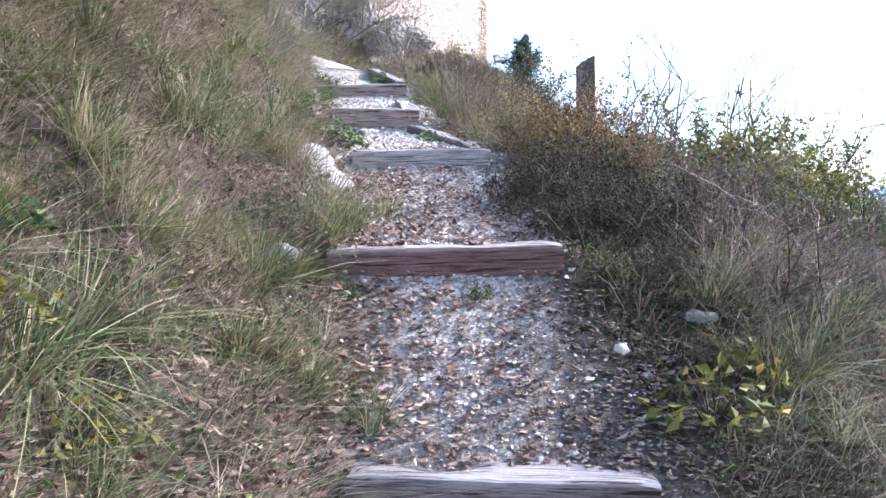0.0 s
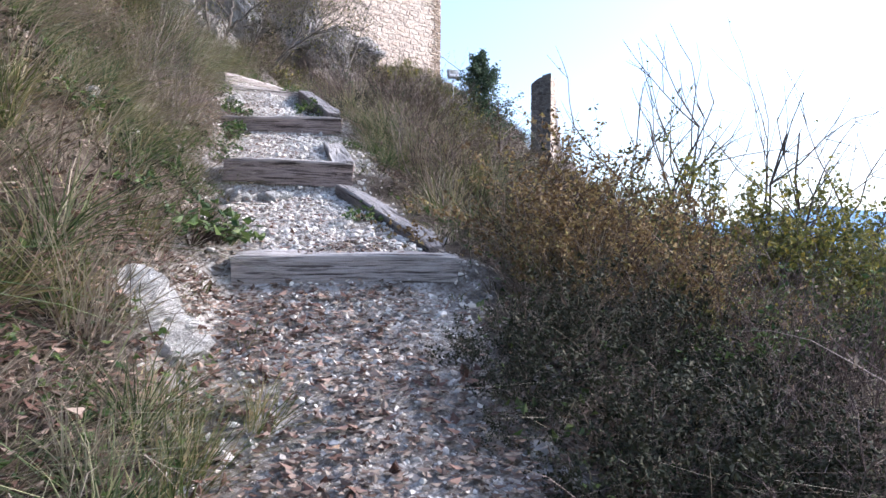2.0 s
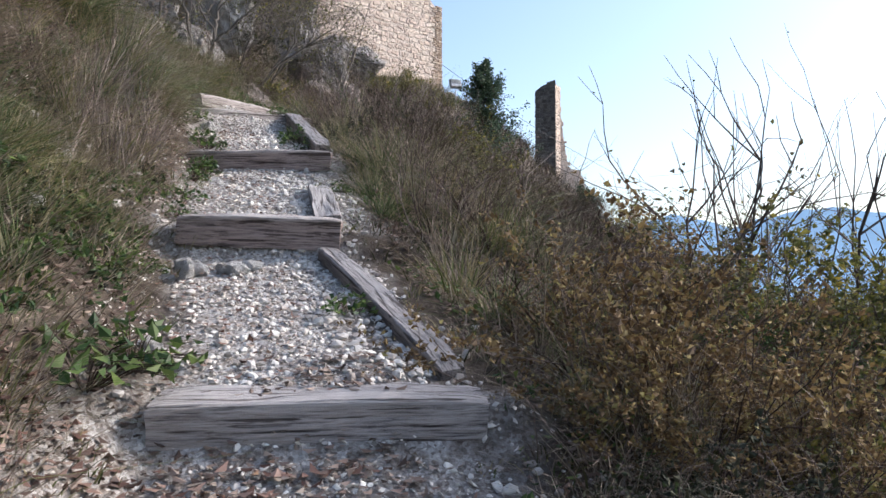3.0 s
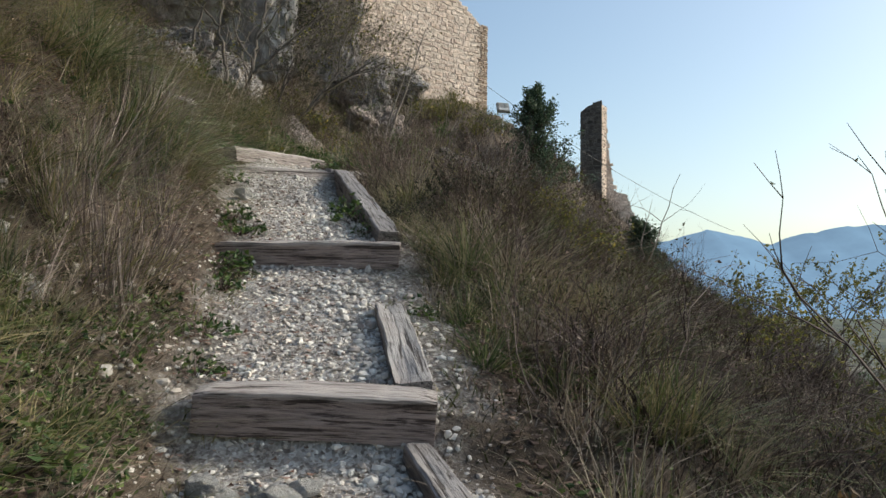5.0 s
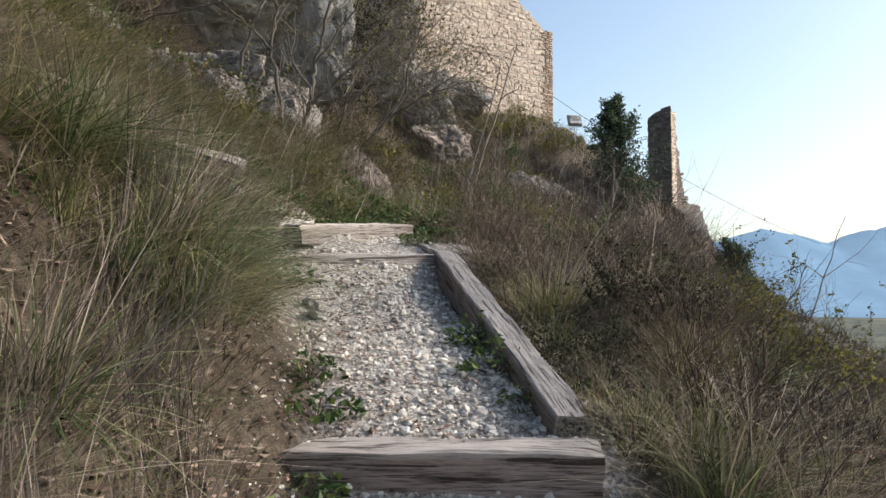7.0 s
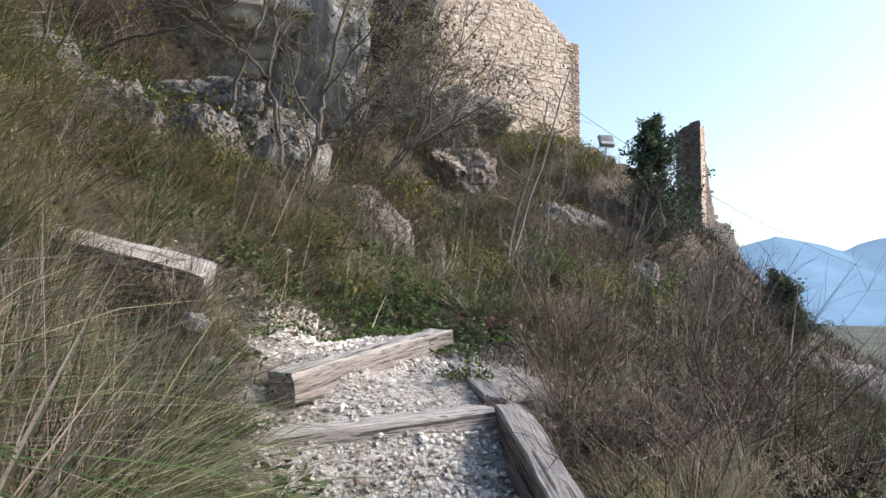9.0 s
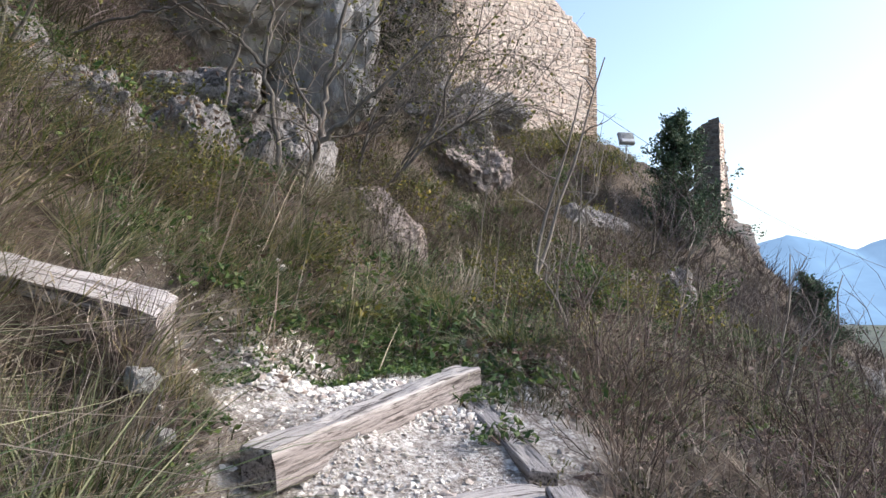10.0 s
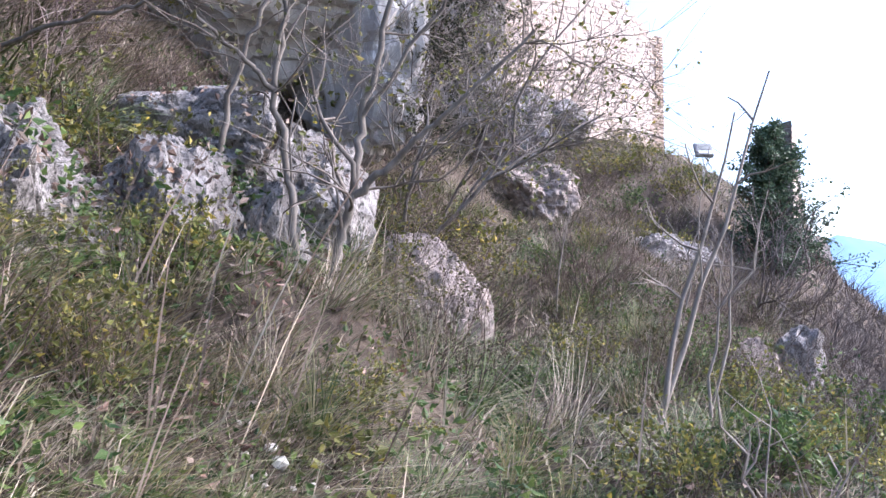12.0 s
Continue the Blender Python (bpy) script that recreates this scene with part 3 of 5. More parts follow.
rock("rock_outcrop", 0.4, 15.8, 4.2, 0.3, 0.25, 0.45, M_PINK_ROCK, "half-buried pinkish stone on the slope", 41, 0, 0, 4, group=BANK)
rock("rock_outcrop", -0.3, 13.1, 3.95, 0.22, 0.2, 0.35, M_PINK_ROCK, "pale upright stone among stems", 42, 0, 0, 4, group=BANK)
rock("rock_outcrop", 6.4, 26.2, 2.4, 1.4, 1.1, 1.6, M_LIMESTONE, "grey crag on the falling slope", 43, 0, 0, 5, group=BANK)
CLIFFS = "cliffs above the path"
rock("cliff", -5.9, 20.2, 10.8, 2.5, 1.8, 3.2, M_CLIFF, "tall pale grey limestone cliff", 51, 15, 0, 6, 0.13, group=CLIFFS)
rock("cliff", -4.5, 21.2, 9.7, 1.7, 1.4, 2.3, M_CLIFF, "grey limestone slab above the bare trees", 52, -25, 0, 6, 0.12, group=CLIFFS)
rock("cliff", -8.8, 19.3, 11.4, 2.8, 2.0, 3.8, M_CLIFF, "pale limestone cliff behind bare trees", 53, 40, 0, 6, 0.2, group=CLIFFS)
rock("white_rock", -0.76, 4.44, 2.1, 0.23, 0.2, 0.17, M_WHITE_ROCK, "bare white rock in the bank beside the path", 61, 20, 22, 5, 0.14)
rock("white_rock", -0.61, 4.36, 1.98, 0.13, 0.12, 0.1, M_WHITE_ROCK, "white rock corner in the bank", 62, 0, 0, 4)
rock("stone", 0.49, 3.92, 1.77, 0.06, 0.055, 0.05, M_WHITE_ROCK, "loose pale stone at the path edge", 63, 0, 0, 3)
rock("stone", 0.53, 3.82, 1.74, 0.045, 0.045, 0.04, M_WHITE_ROCK, "loose pale stone at the path edge", 64, 0, 0, 3)
rock("stone", 1.13, 3.2, float(height(1.13, 3.2)) + 0.04, 0.075, 0.055, 0.04, M_LOOSE, "flat white stone among dead leaves", 65, 0, 0, 3)


for k, (x, y) in enumerate([(-0.98, 6.62), (-0.9, 6.68), (-0.82, 6.6), (-0.74, 6.66), (-0.67, 6.62), (-0.6, 6.68), (-0.94, 6.5), (-0.86, 6.52), (-2.28, 10.72), (-2.22, 10.66), (-1.55, 10.0), (-1.62, 9.92), (-1.7, 10.08), (-0.72, 5.6), (-0.66, 3.3), (-1.75, 7.15), (-1.9, 7.3), (-1.65, 7.05), (-2.0, 7.0), (-1.8, 6.85), (-1.25, 5.9), (-1.35, 5.6)]):
    k2 = (0.028 if k < 8 else 0.04) + 0.035 * ((k * 37) % 10) / 10
    rock("stone", x, y, float(height(x, y)) + 0.45 * k2, 1.25 * k2, k2, 0.8 * k2, M_LOOSE, "loose pale stone lying by a timber step", 400 + k, 40 * k, 25 * (k % 4), 3, 0.3, group="loose stones by the steps")


# ---- ruined masonry ----
def stone_block(seed):
    """One rough block of unit width and height, front towards -y."""
    r = random.Random(seed)
    j = lambda s: r.uniform(-s, s)
    base = [(-0.5 + j(0.12), 0.5, -0.5 + j(0.16)), (0.5 + j(0.12), 0.5, -0.5 + j(0.16)), (0.5 + j(0.12), 0.5, 0.5 + j(0.16)), (-0.5 + j(0.12), 0.5, 0.5 + j(0.16))]
    mid = [(x * 0.98 + j(0.04), -0.2, z * 0.98 + j(0.04)) for x, _, z in base]
    front = [(x * 0.78 + j(0.05), -0.5 + j(0.25), z * 0.75 + j(0.06)) for x, _, z in base]
    v = base + mid + front
    f = [(0, 1, 5, 4), (1, 2, 6, 5), (2, 3, 7, 6), (3, 0, 4, 7), (4, 5, 9, 8), (5, 6, 10, 9), (6, 7, 11, 10), (7, 4, 8, 11), (8, 9, 10, 11)]
    return np.array(v), np.array(f)


BLOCKS = [stone_block(k) for k in range(14)]
STONE_MESHES = [raw_mesh("stone_piece", v, f, M_STONE, False) for v, f in BLOCKS]
BRICK_MESHES = [raw_mesh("brick", v * np.array([1, 1, 1]), f, M_BRICK, False) for v, f in BLOCKS]


def masonry_face(parent, origin, along, up_limit, width, z0, z1, seed, stone_w, stone_h, singles, quoin=0.0, material=None):
    """Courses of rubble on a vertical face; the first ones, counted from along = 0, are pieces of their own, the rest one part."""
    r = random.Random(seed)
    along = Vector(along).normalized()
    out = Vector((-along.y, along.x, 0))
    turn = Matrix((-along, -out, Vector((0, 0, 1)))).transposed().to_4x4()
    places, z = [], z0
    while z < z1:
        h = stone_h * r.uniform(0.75, 1.3)
        if quoin:
            zz = z
            while zz < z + h:
                w = quoin * r.choice((0.75, 1.0, 1.2))
                if zz < up_limit(w / 2):
                    for q in range(2):
                        places.append((w * (q + 0.5) / 2, zz + 0.035, w / 2 * 0.94, 0.06, 0.06, True))
                zz += 0.072
        s = quoin * r.uniform(0.85, 1.1)
        while s < width:
            w = stone_w * r.uniform(0.35, 1.6)
            w = min(w, width - s + 0.02)
            hh = h * r.uniform(0.55, 1.1)
            if z + h * 0.6 < up_limit(s + w / 2):
                places.append((s + w / 2, z + h / 2 + r.uniform(-0.035, 0.035), w * 0.93, hh * 0.94, r.uniform(0.02, 0.05), False))
            s += w
        z += h
    places.sort(key=lambda p: p[0])
    vs, fs, bv, bf = [], [], [], []
    for n, (s, z, w, h, d, brick) in enumerate(places):
        k = r.randrange(len(BLOCKS))
        at = Vector(origin) + along * s + out * d * 0.05
        m = Matrix.Translation((at.x, at.y, z)) @ turn @ pose(0, 0, 0, 0, 0 if brick else r.uniform(-11, 11), 0) @ Matrix.Diagonal((w, d, h, 1))
        if n < singles:
            ob = new("brick" if brick else "stone", (BRICK_MESHES if brick else STONE_MESHES)[k])
            ob.parent = parent
            ob.matrix_basis = m
        else:
            v, f = BLOCKS[k]
            mm = np.array(m)
            tgt_v, tgt_f = (bv, bf) if brick else (vs, fs)
            tgt_f.append(f + 12 * len(tgt_v))
            tgt_v.append(v @ mm[:3, :3].T + mm[:3, 3])
    for name, v, f, mat in (("stones", vs, fs, material or M_STONE), ("bricks", bv, bf, M_BRICK)):
        if v:
            tagged(part(name, raw_mesh(name, np.concatenate(v), np.concatenate(f), mat), parent), kind="stuff")


def prism(name, outline, origin, along, thick, material, parent):
    """A wall core: an outline of (s, z) along the face, given depth behind it, with a roughened surface."""
    along = Vector(along).normalized()
    back = Vector((along.y, -along.x, 0))
    bm = bmesh.new()
    front = [bm.verts.new(Vector(origin) + along * s + Vector((0, 0, z))) for s, z in outline]
    rear = [bm.verts.new(v.co + back * thick) for v in front]
    bm.faces.new(front)
    bm.faces.new(rear[::-1])
    for i in range(len(front)):
        j = (i + 1) % len(front)
        bm.faces.new((front[i], rear[i], rear[j], front[j]))
    bmesh.ops.recalc_face_normals(bm, faces=bm.faces)
    return part(name, (bm, material), parent)


WALL_O, WALL_D = (1.42, 32.3, 0), (-5.6, -4.1, 0)


def wall_top(s):
    return float(np.interp(s, [0, 0.3, 0.7, 1.1, 1.6, 2.4, 4, 7], [12.95, 12.98, 13.25, 13.55, 13.9, 14.2, 14.8, 15.6]))


ruin = thing("ruined_wall", None, "ruined rubble stone wall with brick corner", "castle wall", kind="structure")
ss = np.linspace(0, 7, 30)
prism("wall_core", [(s, 8.6) for s in (0, 7)] + [(s, wall_top(s) - 0.02 + 0.05 * math.sin(s * 19)) for s in ss[::-1]], WALL_O, WALL_D, 0.9, M_MORTAR, ruin)
masonry_face(ruin, WALL_O, WALL_D, wall_top, 6.8, 9.3, 15.6, 3, 0.25, 0.17, 300, 0.42)

tower = thing("ruined_pillar", None, "ruined stone pillar with a sloping buttress", "ruin", kind="structure")
T_O, T_D = (7.55, 41.9, 0), (-0.95, 0.45, 0)


def tower_top(s):
    return float(np.interp(s, [0, 0.3, 0.7, 1.05], [12.62, 12.68, 12.55, 12.3]))


prism("pillar_core", [(0, 5.5), (1.05, 5.5), (1.05, 12.3), (0.7, 12.55), (0.3, 12.68), (0, 12.6)], T_O, T_D, 1.0, M_SHADED_MORTAR, tower)
masonry_face(tower, T_O, T_D, tower_top, 1.05, 6.6, 12.7, 8, 0.28, 0.2, 0, material=M_SHADED_STONE)
T_S = Vector((0.45, 0.95, 0)).normalized()
masonry_face(tower, Vector(T_O) + T_S * 1.0, -T_S, lambda s: 12.6, 1.0, 6.6, 12.7, 9, 0.24, 0.14, 0)
SLOPE_S, SLOPE_Z = [0, 0.2, 0.95, 1.56, 1.8, 2.0, 2.3], [5.3, 6.2, 8.35, 8.45, 10.0, 11.5, 11.7]
prism("buttress", [(0, 5.2), (2.3, 5.2)] + list(zip(SLOPE_S[::-1], SLOPE_Z[::-1])), (9.9, 42.95, 0), (-0.98, -0.12, 0), 0.7, M_MORTAR, tower)
masonry_face(tower, (9.9, 42.95, 0), (-0.98, -0.12, 0), lambda s: float(np.interp(s, SLOPE_S, SLOPE_Z)), 2.2, 5.4, 11.7, 10, 0.28, 0.18, 0)


# ---- floodlight and cable ----
def tube(bm, pts, radii, sides=6):
    rings = []
    for i, p in enumerate(pts):
        a, b = pts[max(0, i - 1)], pts[min(len(pts) - 1, i + 1)]
        t = (Vector(b) - Vector(a)).normalized()
        u = t.orthogonal().normalized()
        w = t.cross(u)
        rings.append([bm.verts.new(Vector(p) + (u * math.cos(2 * math.pi * k / sides) + w * math.sin(2 * math.pi * k / sides)) * radii[i]) for k in range(sides)])
    for a, b in zip(rings[:-1], rings[1:]):
        for k in range(sides):
            bm.faces.new((a[k], a[(k + 1) % sides], b[(k + 1) % sides], b[k]))
    bm.faces.new(rings[0][::-1])
    bm.faces.new(rings[-1])


def box_bm(sx, sy, sz, m=Matrix(), bevel=0.01):
    bm = bmesh.new()
    bmesh.ops.create_cube(bm, size=1, matrix=m @ Matrix.Diagonal((sx, sy, sz, 1)))
    bmesh.ops.bevel(bm, geom=bm.edges[:], offset=bevel, segments=2, affect="EDGES")
    return bm


def floodlight(x, y, z0, z1):
    lamp = thing("floodlight", None, "grey floodlight on a thin pole on the slope", "floodlight", at=pose(x, y, z0))
    h = z1 - z0
    bm = bmesh.new()
    tube(bm, [(0, 0, -0.3), (0, 0, h - 0.2)], [0.022, 0.02], 8)
    part("pole", (bm, M_METAL), lamp)
    bm = bmesh.new()
    tube(bm, [(-0.17, 0, h), (-0.17, 0, h - 0.17), (0, 0, h - 0.2), (0.17, 0, h - 0.17), (0.17, 0, h)], [0.014] * 5, 6)
    part("bracket", (bm, M_METAL), lamp)
    tilt = pose(0, 0, h, -28, 0, 14)
    head = part("housing", (box_bm(0.4, 0.09, 0.36, tilt, 0.015), M_LAMP_GREY), lamp, "grey housing")
    part("driver_box", (box_bm(0.34, 0.05, 0.1, tilt @ pose(0, -0.07, -0.12), 0.008), M_METAL), head)
    part("lamp_glass", (box_bm(0.36, 0.015, 0.32, tilt @ pose(0, 0.05, 0), 0.004), M_LENS), head, "dark lamp glass")
    for k in range(5):
        part("cooling_fin", (box_bm(0.3, 0.03, 0.008, tilt @ pose(0, -0.055, 0.0 + 0.035 * k), 0.002), M_PALE), head)


floodlight(1.68, 28.2, float(height(1.68, 28.2)) - 0.1, 9.05)
bm = bmesh.new()
A, B = Vector((1.4, 32.5, 10.9)), Vector((13, 39.5, 6.3))
tube(bm, [A.lerp(B, f) + Vector((0, 0, -0.4 * 4 * f * (1 - f))) for f in np.linspace(0, 1, 24)], [0.009] * 24, 5)
me = bpy.data.meshes.new("cable")
bm.to_mesh(me)
bm.free()
me.materials.append(M_CABLE)
thing("cable", me, "thin black cable slung from the ruined wall", "cable")


# ---- plants ----
def blades(n_tufts, xs, ys, size, per, width, seed, droop=0.6, keep=None, spread=0.06, splay=1.3):
    """Grass tufts strewn over a stretch of the hillside, each blade a bent strip of three faces."""
    r = np.random.default_rng(seed)
    x, y = r.uniform(*xs, n_tufts), r.uniform(*ys, n_tufts)
    ok = keep(x, y, r) if keep else np.ones(n_tufts, bool)
    x, y = x[ok], y[ok]
    n = len(x)
    tuft = r.uniform(0.55, 1.25, n) * size
    x, y, tuft = (np.repeat(a, per) for a in (x, y, tuft))
    n *= per
    ang, rad = r.uniform(0, 2 * np.pi, n), spread * np.sqrt(r.uniform(0, 1, n))
    x, y = x + rad * np.cos(ang), y + rad * np.sin(ang)
    z = height(x, y) - 0.01
    length = tuft * r.uniform(0.4, 1.1, n)
    lean = r.uniform(0.0, splay, n)
    ang = ang + r.normal(0, 0.5, n)
    dx, dy = np.cos(ang) * lean, np.sin(ang) * lean
    d = x - centre(y)
    dx = dx + np.where(d < 0, 0.45, 0.25) * r.uniform(0, 1.4, n)
    w = width * r.uniform(0.6, 1.3, n) * 0.5
    px, py = -np.sin(ang + r.normal(0, 0.6, n)), np.cos(ang)
    cols = []
    for f, ww in ((0, 1), (0.5, 0.8), (1, 0)):
        cx = x + dx * length * (f + droop * f * f) * 0.7
        cy = y + dy * length * (f + droop * f * f) * 0.7
        cz = z + length * (0.9 * f - droop * 0.5 * f * f)
        if ww:
            cols += [np.stack([cx - px * w * ww, cy - py * w * ww, cz], -1), np.stack([cx + px * w * ww, cy + py * w * ww, cz], -1)]
        else:
            cols.append(np.stack([cx, cy, cz], -1))
    v = np.stack(cols, 1).reshape(-1, 3)
    b = np.arange(n) * 5
    return v, [np.stack([b, b + 1, b + 3, b + 2], -1), np.stack([b + 2, b + 3, b + 4], -1)]


def off_path(lo=0.55, hi=99.0, side=0, patch=0.0, seed=50, scale=0.9, bare=0.0):
    def keep(x, y, r):
        d = x - centre(y)
        a = np.abs(d) + 0.25 * value_noise(x, y, 0.5, 51)
        ok = (a > lo) & (a < hi) & (((x + 2.3) / 0.6) ** 2 + ((y - 11.45) / 0.4) ** 2 > 1)
        if side:
            ok &= d * side > 0
        if bare:
            ok &= (d < 0.9) | (y < 4.5) | (r.uniform(0, 1, len(x)) > bare)
        if patch:
            ok &= value_noise(x, y, scale, seed) > patch
        return ok
    return keep


def grass(name, label, material, *args, **kw):
    v, f = blades(*args, **kw)
    thing(name, raw_mesh(name, v, f, material), label, "grass", kind="stuff")


NEAR_X, NEAR_Y = (-3.4, 2.8), (-0.6, 13.2)
grass("grass_mat", "short matted grass and moss on the bank", M_MAT, 9500, NEAR_X, NEAR_Y, 0.13, 9, 0.0055, 70, keep=off_path(0.6, 9), spread=0.1)
grass("grass", "arching tufts of green and straw grass on the bank", M_GRASS, 3400, NEAR_X, NEAR_Y, 0.36, 24, 0.0045, 71, keep=off_path(0.68, 9, 0, -0.1, 52, 0.7, bare=0.5), droop=1.1)
grass("dry_grass", "dry straw-coloured grass on the bank", M_DRY, 3300, NEAR_X, NEAR_Y, 0.36, 22, 0.004, 72, keep=off_path(0.66, 9, 0, -0.15, 53, 0.7, bare=0.8), spread=0.1, droop=1.0)
grass("dry_stalks", "thin tangled dry stalks in the grass", M_STALK, 5600, NEAR_X, (1.8, 13.2), 0.42, 8, 0.003, 77, keep=off_path(0.7, 9, 0, -0.2, 57, bare=0.8), spread=0.2, droop=0.6, splay=2.4)
grass("grass", "low green grass at the edges of the path", M_GRASS, 800, (-2.6, 1.6), (1.5, 12.8), 0.1, 26, 0.005, 73, keep=off_path(0.4, 0.62, 0, 0.0, 54, 0.5))
for side, near_x in ((-1, (-2.3, -0.1)), (1, (0.7, 2.4))):
    grass("grass_mat", "short green and straw grass beside the lower steps", M_MAT, 2600, near_x, (0.5, 3.6), 0.12, 10, 0.005, 190 + side, keep=off_path(0.6, 9, side), spread=0.09, splay=1.8)
    grass("grass", "green grass beside the lower steps", M_TUSSOCK, 420, near_x, (0.6, 4.0), 0.24, 22, 0.0045, 193 + side, keep=off_path(0.65, 9, side, -0.1, 58, 0.5), droop=1.1, splay=1.8)
grass("hillside_mat", "short matted grass on the hillside", M_MAT, 4600, (-6, 4), (12.5, 22), 0.2, 8, 0.009, 78, keep=off_path(0, 20), spread=0.16)
grass("hillside_mat", "matted brown and green grass below the ruined wall", M_MAT, 3200, (-5, 3), (17, 30), 0.32, 7, 0.012, 178, keep=off_path(0, 20), spread=0.2)
grass("hillside_grass", "rough grass on the far hillside", M_GRASS, 4000, (-7, 7), (12.5, 32), 0.34, 16, 0.007, 74, keep=off_path(0, 20, 0, -0.05, 55, 1.5, bare=0.5), spread=0.14, droop=1.0)
grass("hillside_dry_grass", "dry grass on the far hillside", M_DRY, 3600, (-7, 8), (12.5, 32), 0.34, 14, 0.007, 75, keep=off_path(0, 20, 0, -0.15, 56, 1.5, bare=0.75), spread=0.14, droop=1.0)
grass("hillside_green_grass", "dark green drooping grass on the hillside", M_TUSSOCK, 1300, (-5, 2.5), (12.3, 19), 0.26, 26, 0.0065, 175, keep=off_path(0, 20, 0, 0.0, 59, 1.1), spread=0.1, droop=1.3, splay=1.6)
grass("pale_stems", "thin pale upright dead stems on the hillside", M_STALK, 260, (-4.5, 1.5), (11.9, 18), 0.8, 2, 0.008, 176, keep=off_path(0, 20), spread=0.1, droop=0.1, splay=0.3)
grass("slope_twigs", "dense dark low twigs on the falling slope", M_TWIG, 5200, (0.0, 4.5), (5, 17), 0.4, 9, 0.006, 179, keep=off_path(1.0, 6, 1), spread=0.2, droop=0.5, splay=1.6)
grass("upper_bank_mat", "matted brown grass above the outcrops", M_MAT, 2400, (-8, -3.6), (14.2, 19), 0.3, 9, 0.012, 180, keep=off_path(1), spread=0.2)
grass("grass_mat", "short grass creeping over the gravel", M_MAT, 900, (-3.3, -1.0), (11.9, 13.0), 0.11, 10, 0.005, 181, spread=0.1)
grass("upper_bank_grass", "rough grass high on the bank", M_GRASS, 2600, (-7, -3.2), (2, 13.5), 0.4, 13, 0.009, 79, keep=off_path(1), spread=0.14, droop=1.0)
grass("slope_scrub", "dark low scrub on the falling slope", M_SCRUB, 3600, (3.5, 22), (6, 42), 0.6, 11, 0.022, 86, keep=off_path(3, 30, 1), spread=0.3, droop=0.6)


def leaf_cards(p, n, size, r, flat=0.0):
    """Small folded leaves at points p: two quads on a common midrib."""
    m = len(p)
    a = r.normal(0, 1, (m, 3))
    a[:, 2] *= 1 - flat
    a /= np.linalg.norm(a, axis=1, keepdims=True)
    b = np.cross(a, r.normal(0, 1, (m, 3)) * (1 - flat) + np.array([0, 0, flat * 3]))
    b /= np.linalg.norm(b, axis=1, keepdims=True) + 1e-9
    c = np.cross(a, b)
    s = (size * r.uniform(0.6, 1.3, m))[:, None]
    base, tip, mid = p - a * s * 0.5, p + a * s * 0.5, p + c * s * 0.08
    l, q = mid + b * s * 0.3 + c * s * 0.1, mid - b * s * 0.3 + c * s * 0.1
    v = np.stack([base, l, tip, q], 1).reshape(-1, 3)
    k = np.arange(m) * 4
    return v, np.concatenate([np.stack([k, k + 1, k + 2], -1), np.stack([k, k + 2, k + 3], -1)])


def litter(count, xs, ys, size, seed, keep, material, name, label, category, flat=0.85, lift=0.012):
    r = np.random.default_rng(seed)
    x, y = r.uniform(*xs, count), r.uniform(*ys, count)
    ok = keep(x, y, r)
    x, y = x[ok], y[ok]
    p = np.stack([x, y, height(x, y) + lift + 0.02 * r.uniform(0, 1, len(x))], -1)
    v, f = leaf_cards(p, len(p), size, r, flat)
    thing(name, raw_mesh(name, v, f, material), label, category, kind="stuff")


litter(52000, (-3.3, 2.6), (0.2, 9), 0.036, 81, lambda x, y, r: value_noise(x, y, 0.6, 61) + np.where(np.abs(x - centre(y)) > 0.6, 0.5, 0.22 * (3.9 - y)) > 0, M_LITTER, "leaf_litter", "brown fallen leaves lying over path and bank", "leaves")
litter(16000, (-0.7, 1.4), (0.4, 4.4), 0.028, 85, lambda x, y, r: r.uniform(0, 1, len(x)) < np.clip(0.45 + 0.7 * (x - centre(y)) + 0.25 * (2.9 - y), 0.05, 1), M_LITTER, "leaf_litter", "brown dead leaves covering the lower steps", "leaves")
litter(13000, (-1.0, 0.9), (0.3, 5.0), 0.042, 87, lambda x, y, r: r.uniform(0, 1, len(x)) < np.clip(0.3 - 0.9 * (x - centre(y)), 0.08, 0.8), M_DEAD_LEAF, "leaf_litter", "pinkish-brown dead leaves along the path edge", "leaves", 0.7)
litter(1300, (-2.2, 0.1), (0.8, 5.0), 0.052, 89, lambda x, y, r: value_noise(x, y, 0.5, 70) > -0.05, M_DEAD_LEAF, "leaf_litter", "large curled pinkish dead leaves on the bank", "leaves", 0.55, 0.05)
litter(900, (-3.9, -1.0), (12.4, 15.5), 0.055, 90, lambda x, y, r: value_noise(x, y, 0.6, 71) > 0.0, M_DEAD_LEAF, "leaf_litter", "reddish dead leaves under the trees", "leaves", 0.5, 0.06)
litter(4500, (0.3, 1.5), (2.3, 3.7), 0.034, 95, lambda x, y, r: r.uniform(0, 1, len(x)) < np.clip(1.6 * (x - centre(y)) - 0.2, 0, 1), M_SCRUB, "leaf_litter", "dead leaves beside the lower steps, darkened as in shadow", "leaves", 0.75)
litter(2500, (-1.6, 0.2), (5.2, 10.6), 0.03, 88, lambda x, y, r: (x - centre(y) < 0.05) & (x - centre(y) > -0.6), M_DEAD_LEAF, "leaf_litter", "brown dead leaves scattered on the gravel", "leaves", 0.8)
litter(16000, (-8, 6), (9, 26), 0.07, 82, lambda x, y, r: np.abs(x - centre(y)) > 0.55, M_LITTER, "leaf_litter", "brown fallen leaves on the hillside", "leaves")
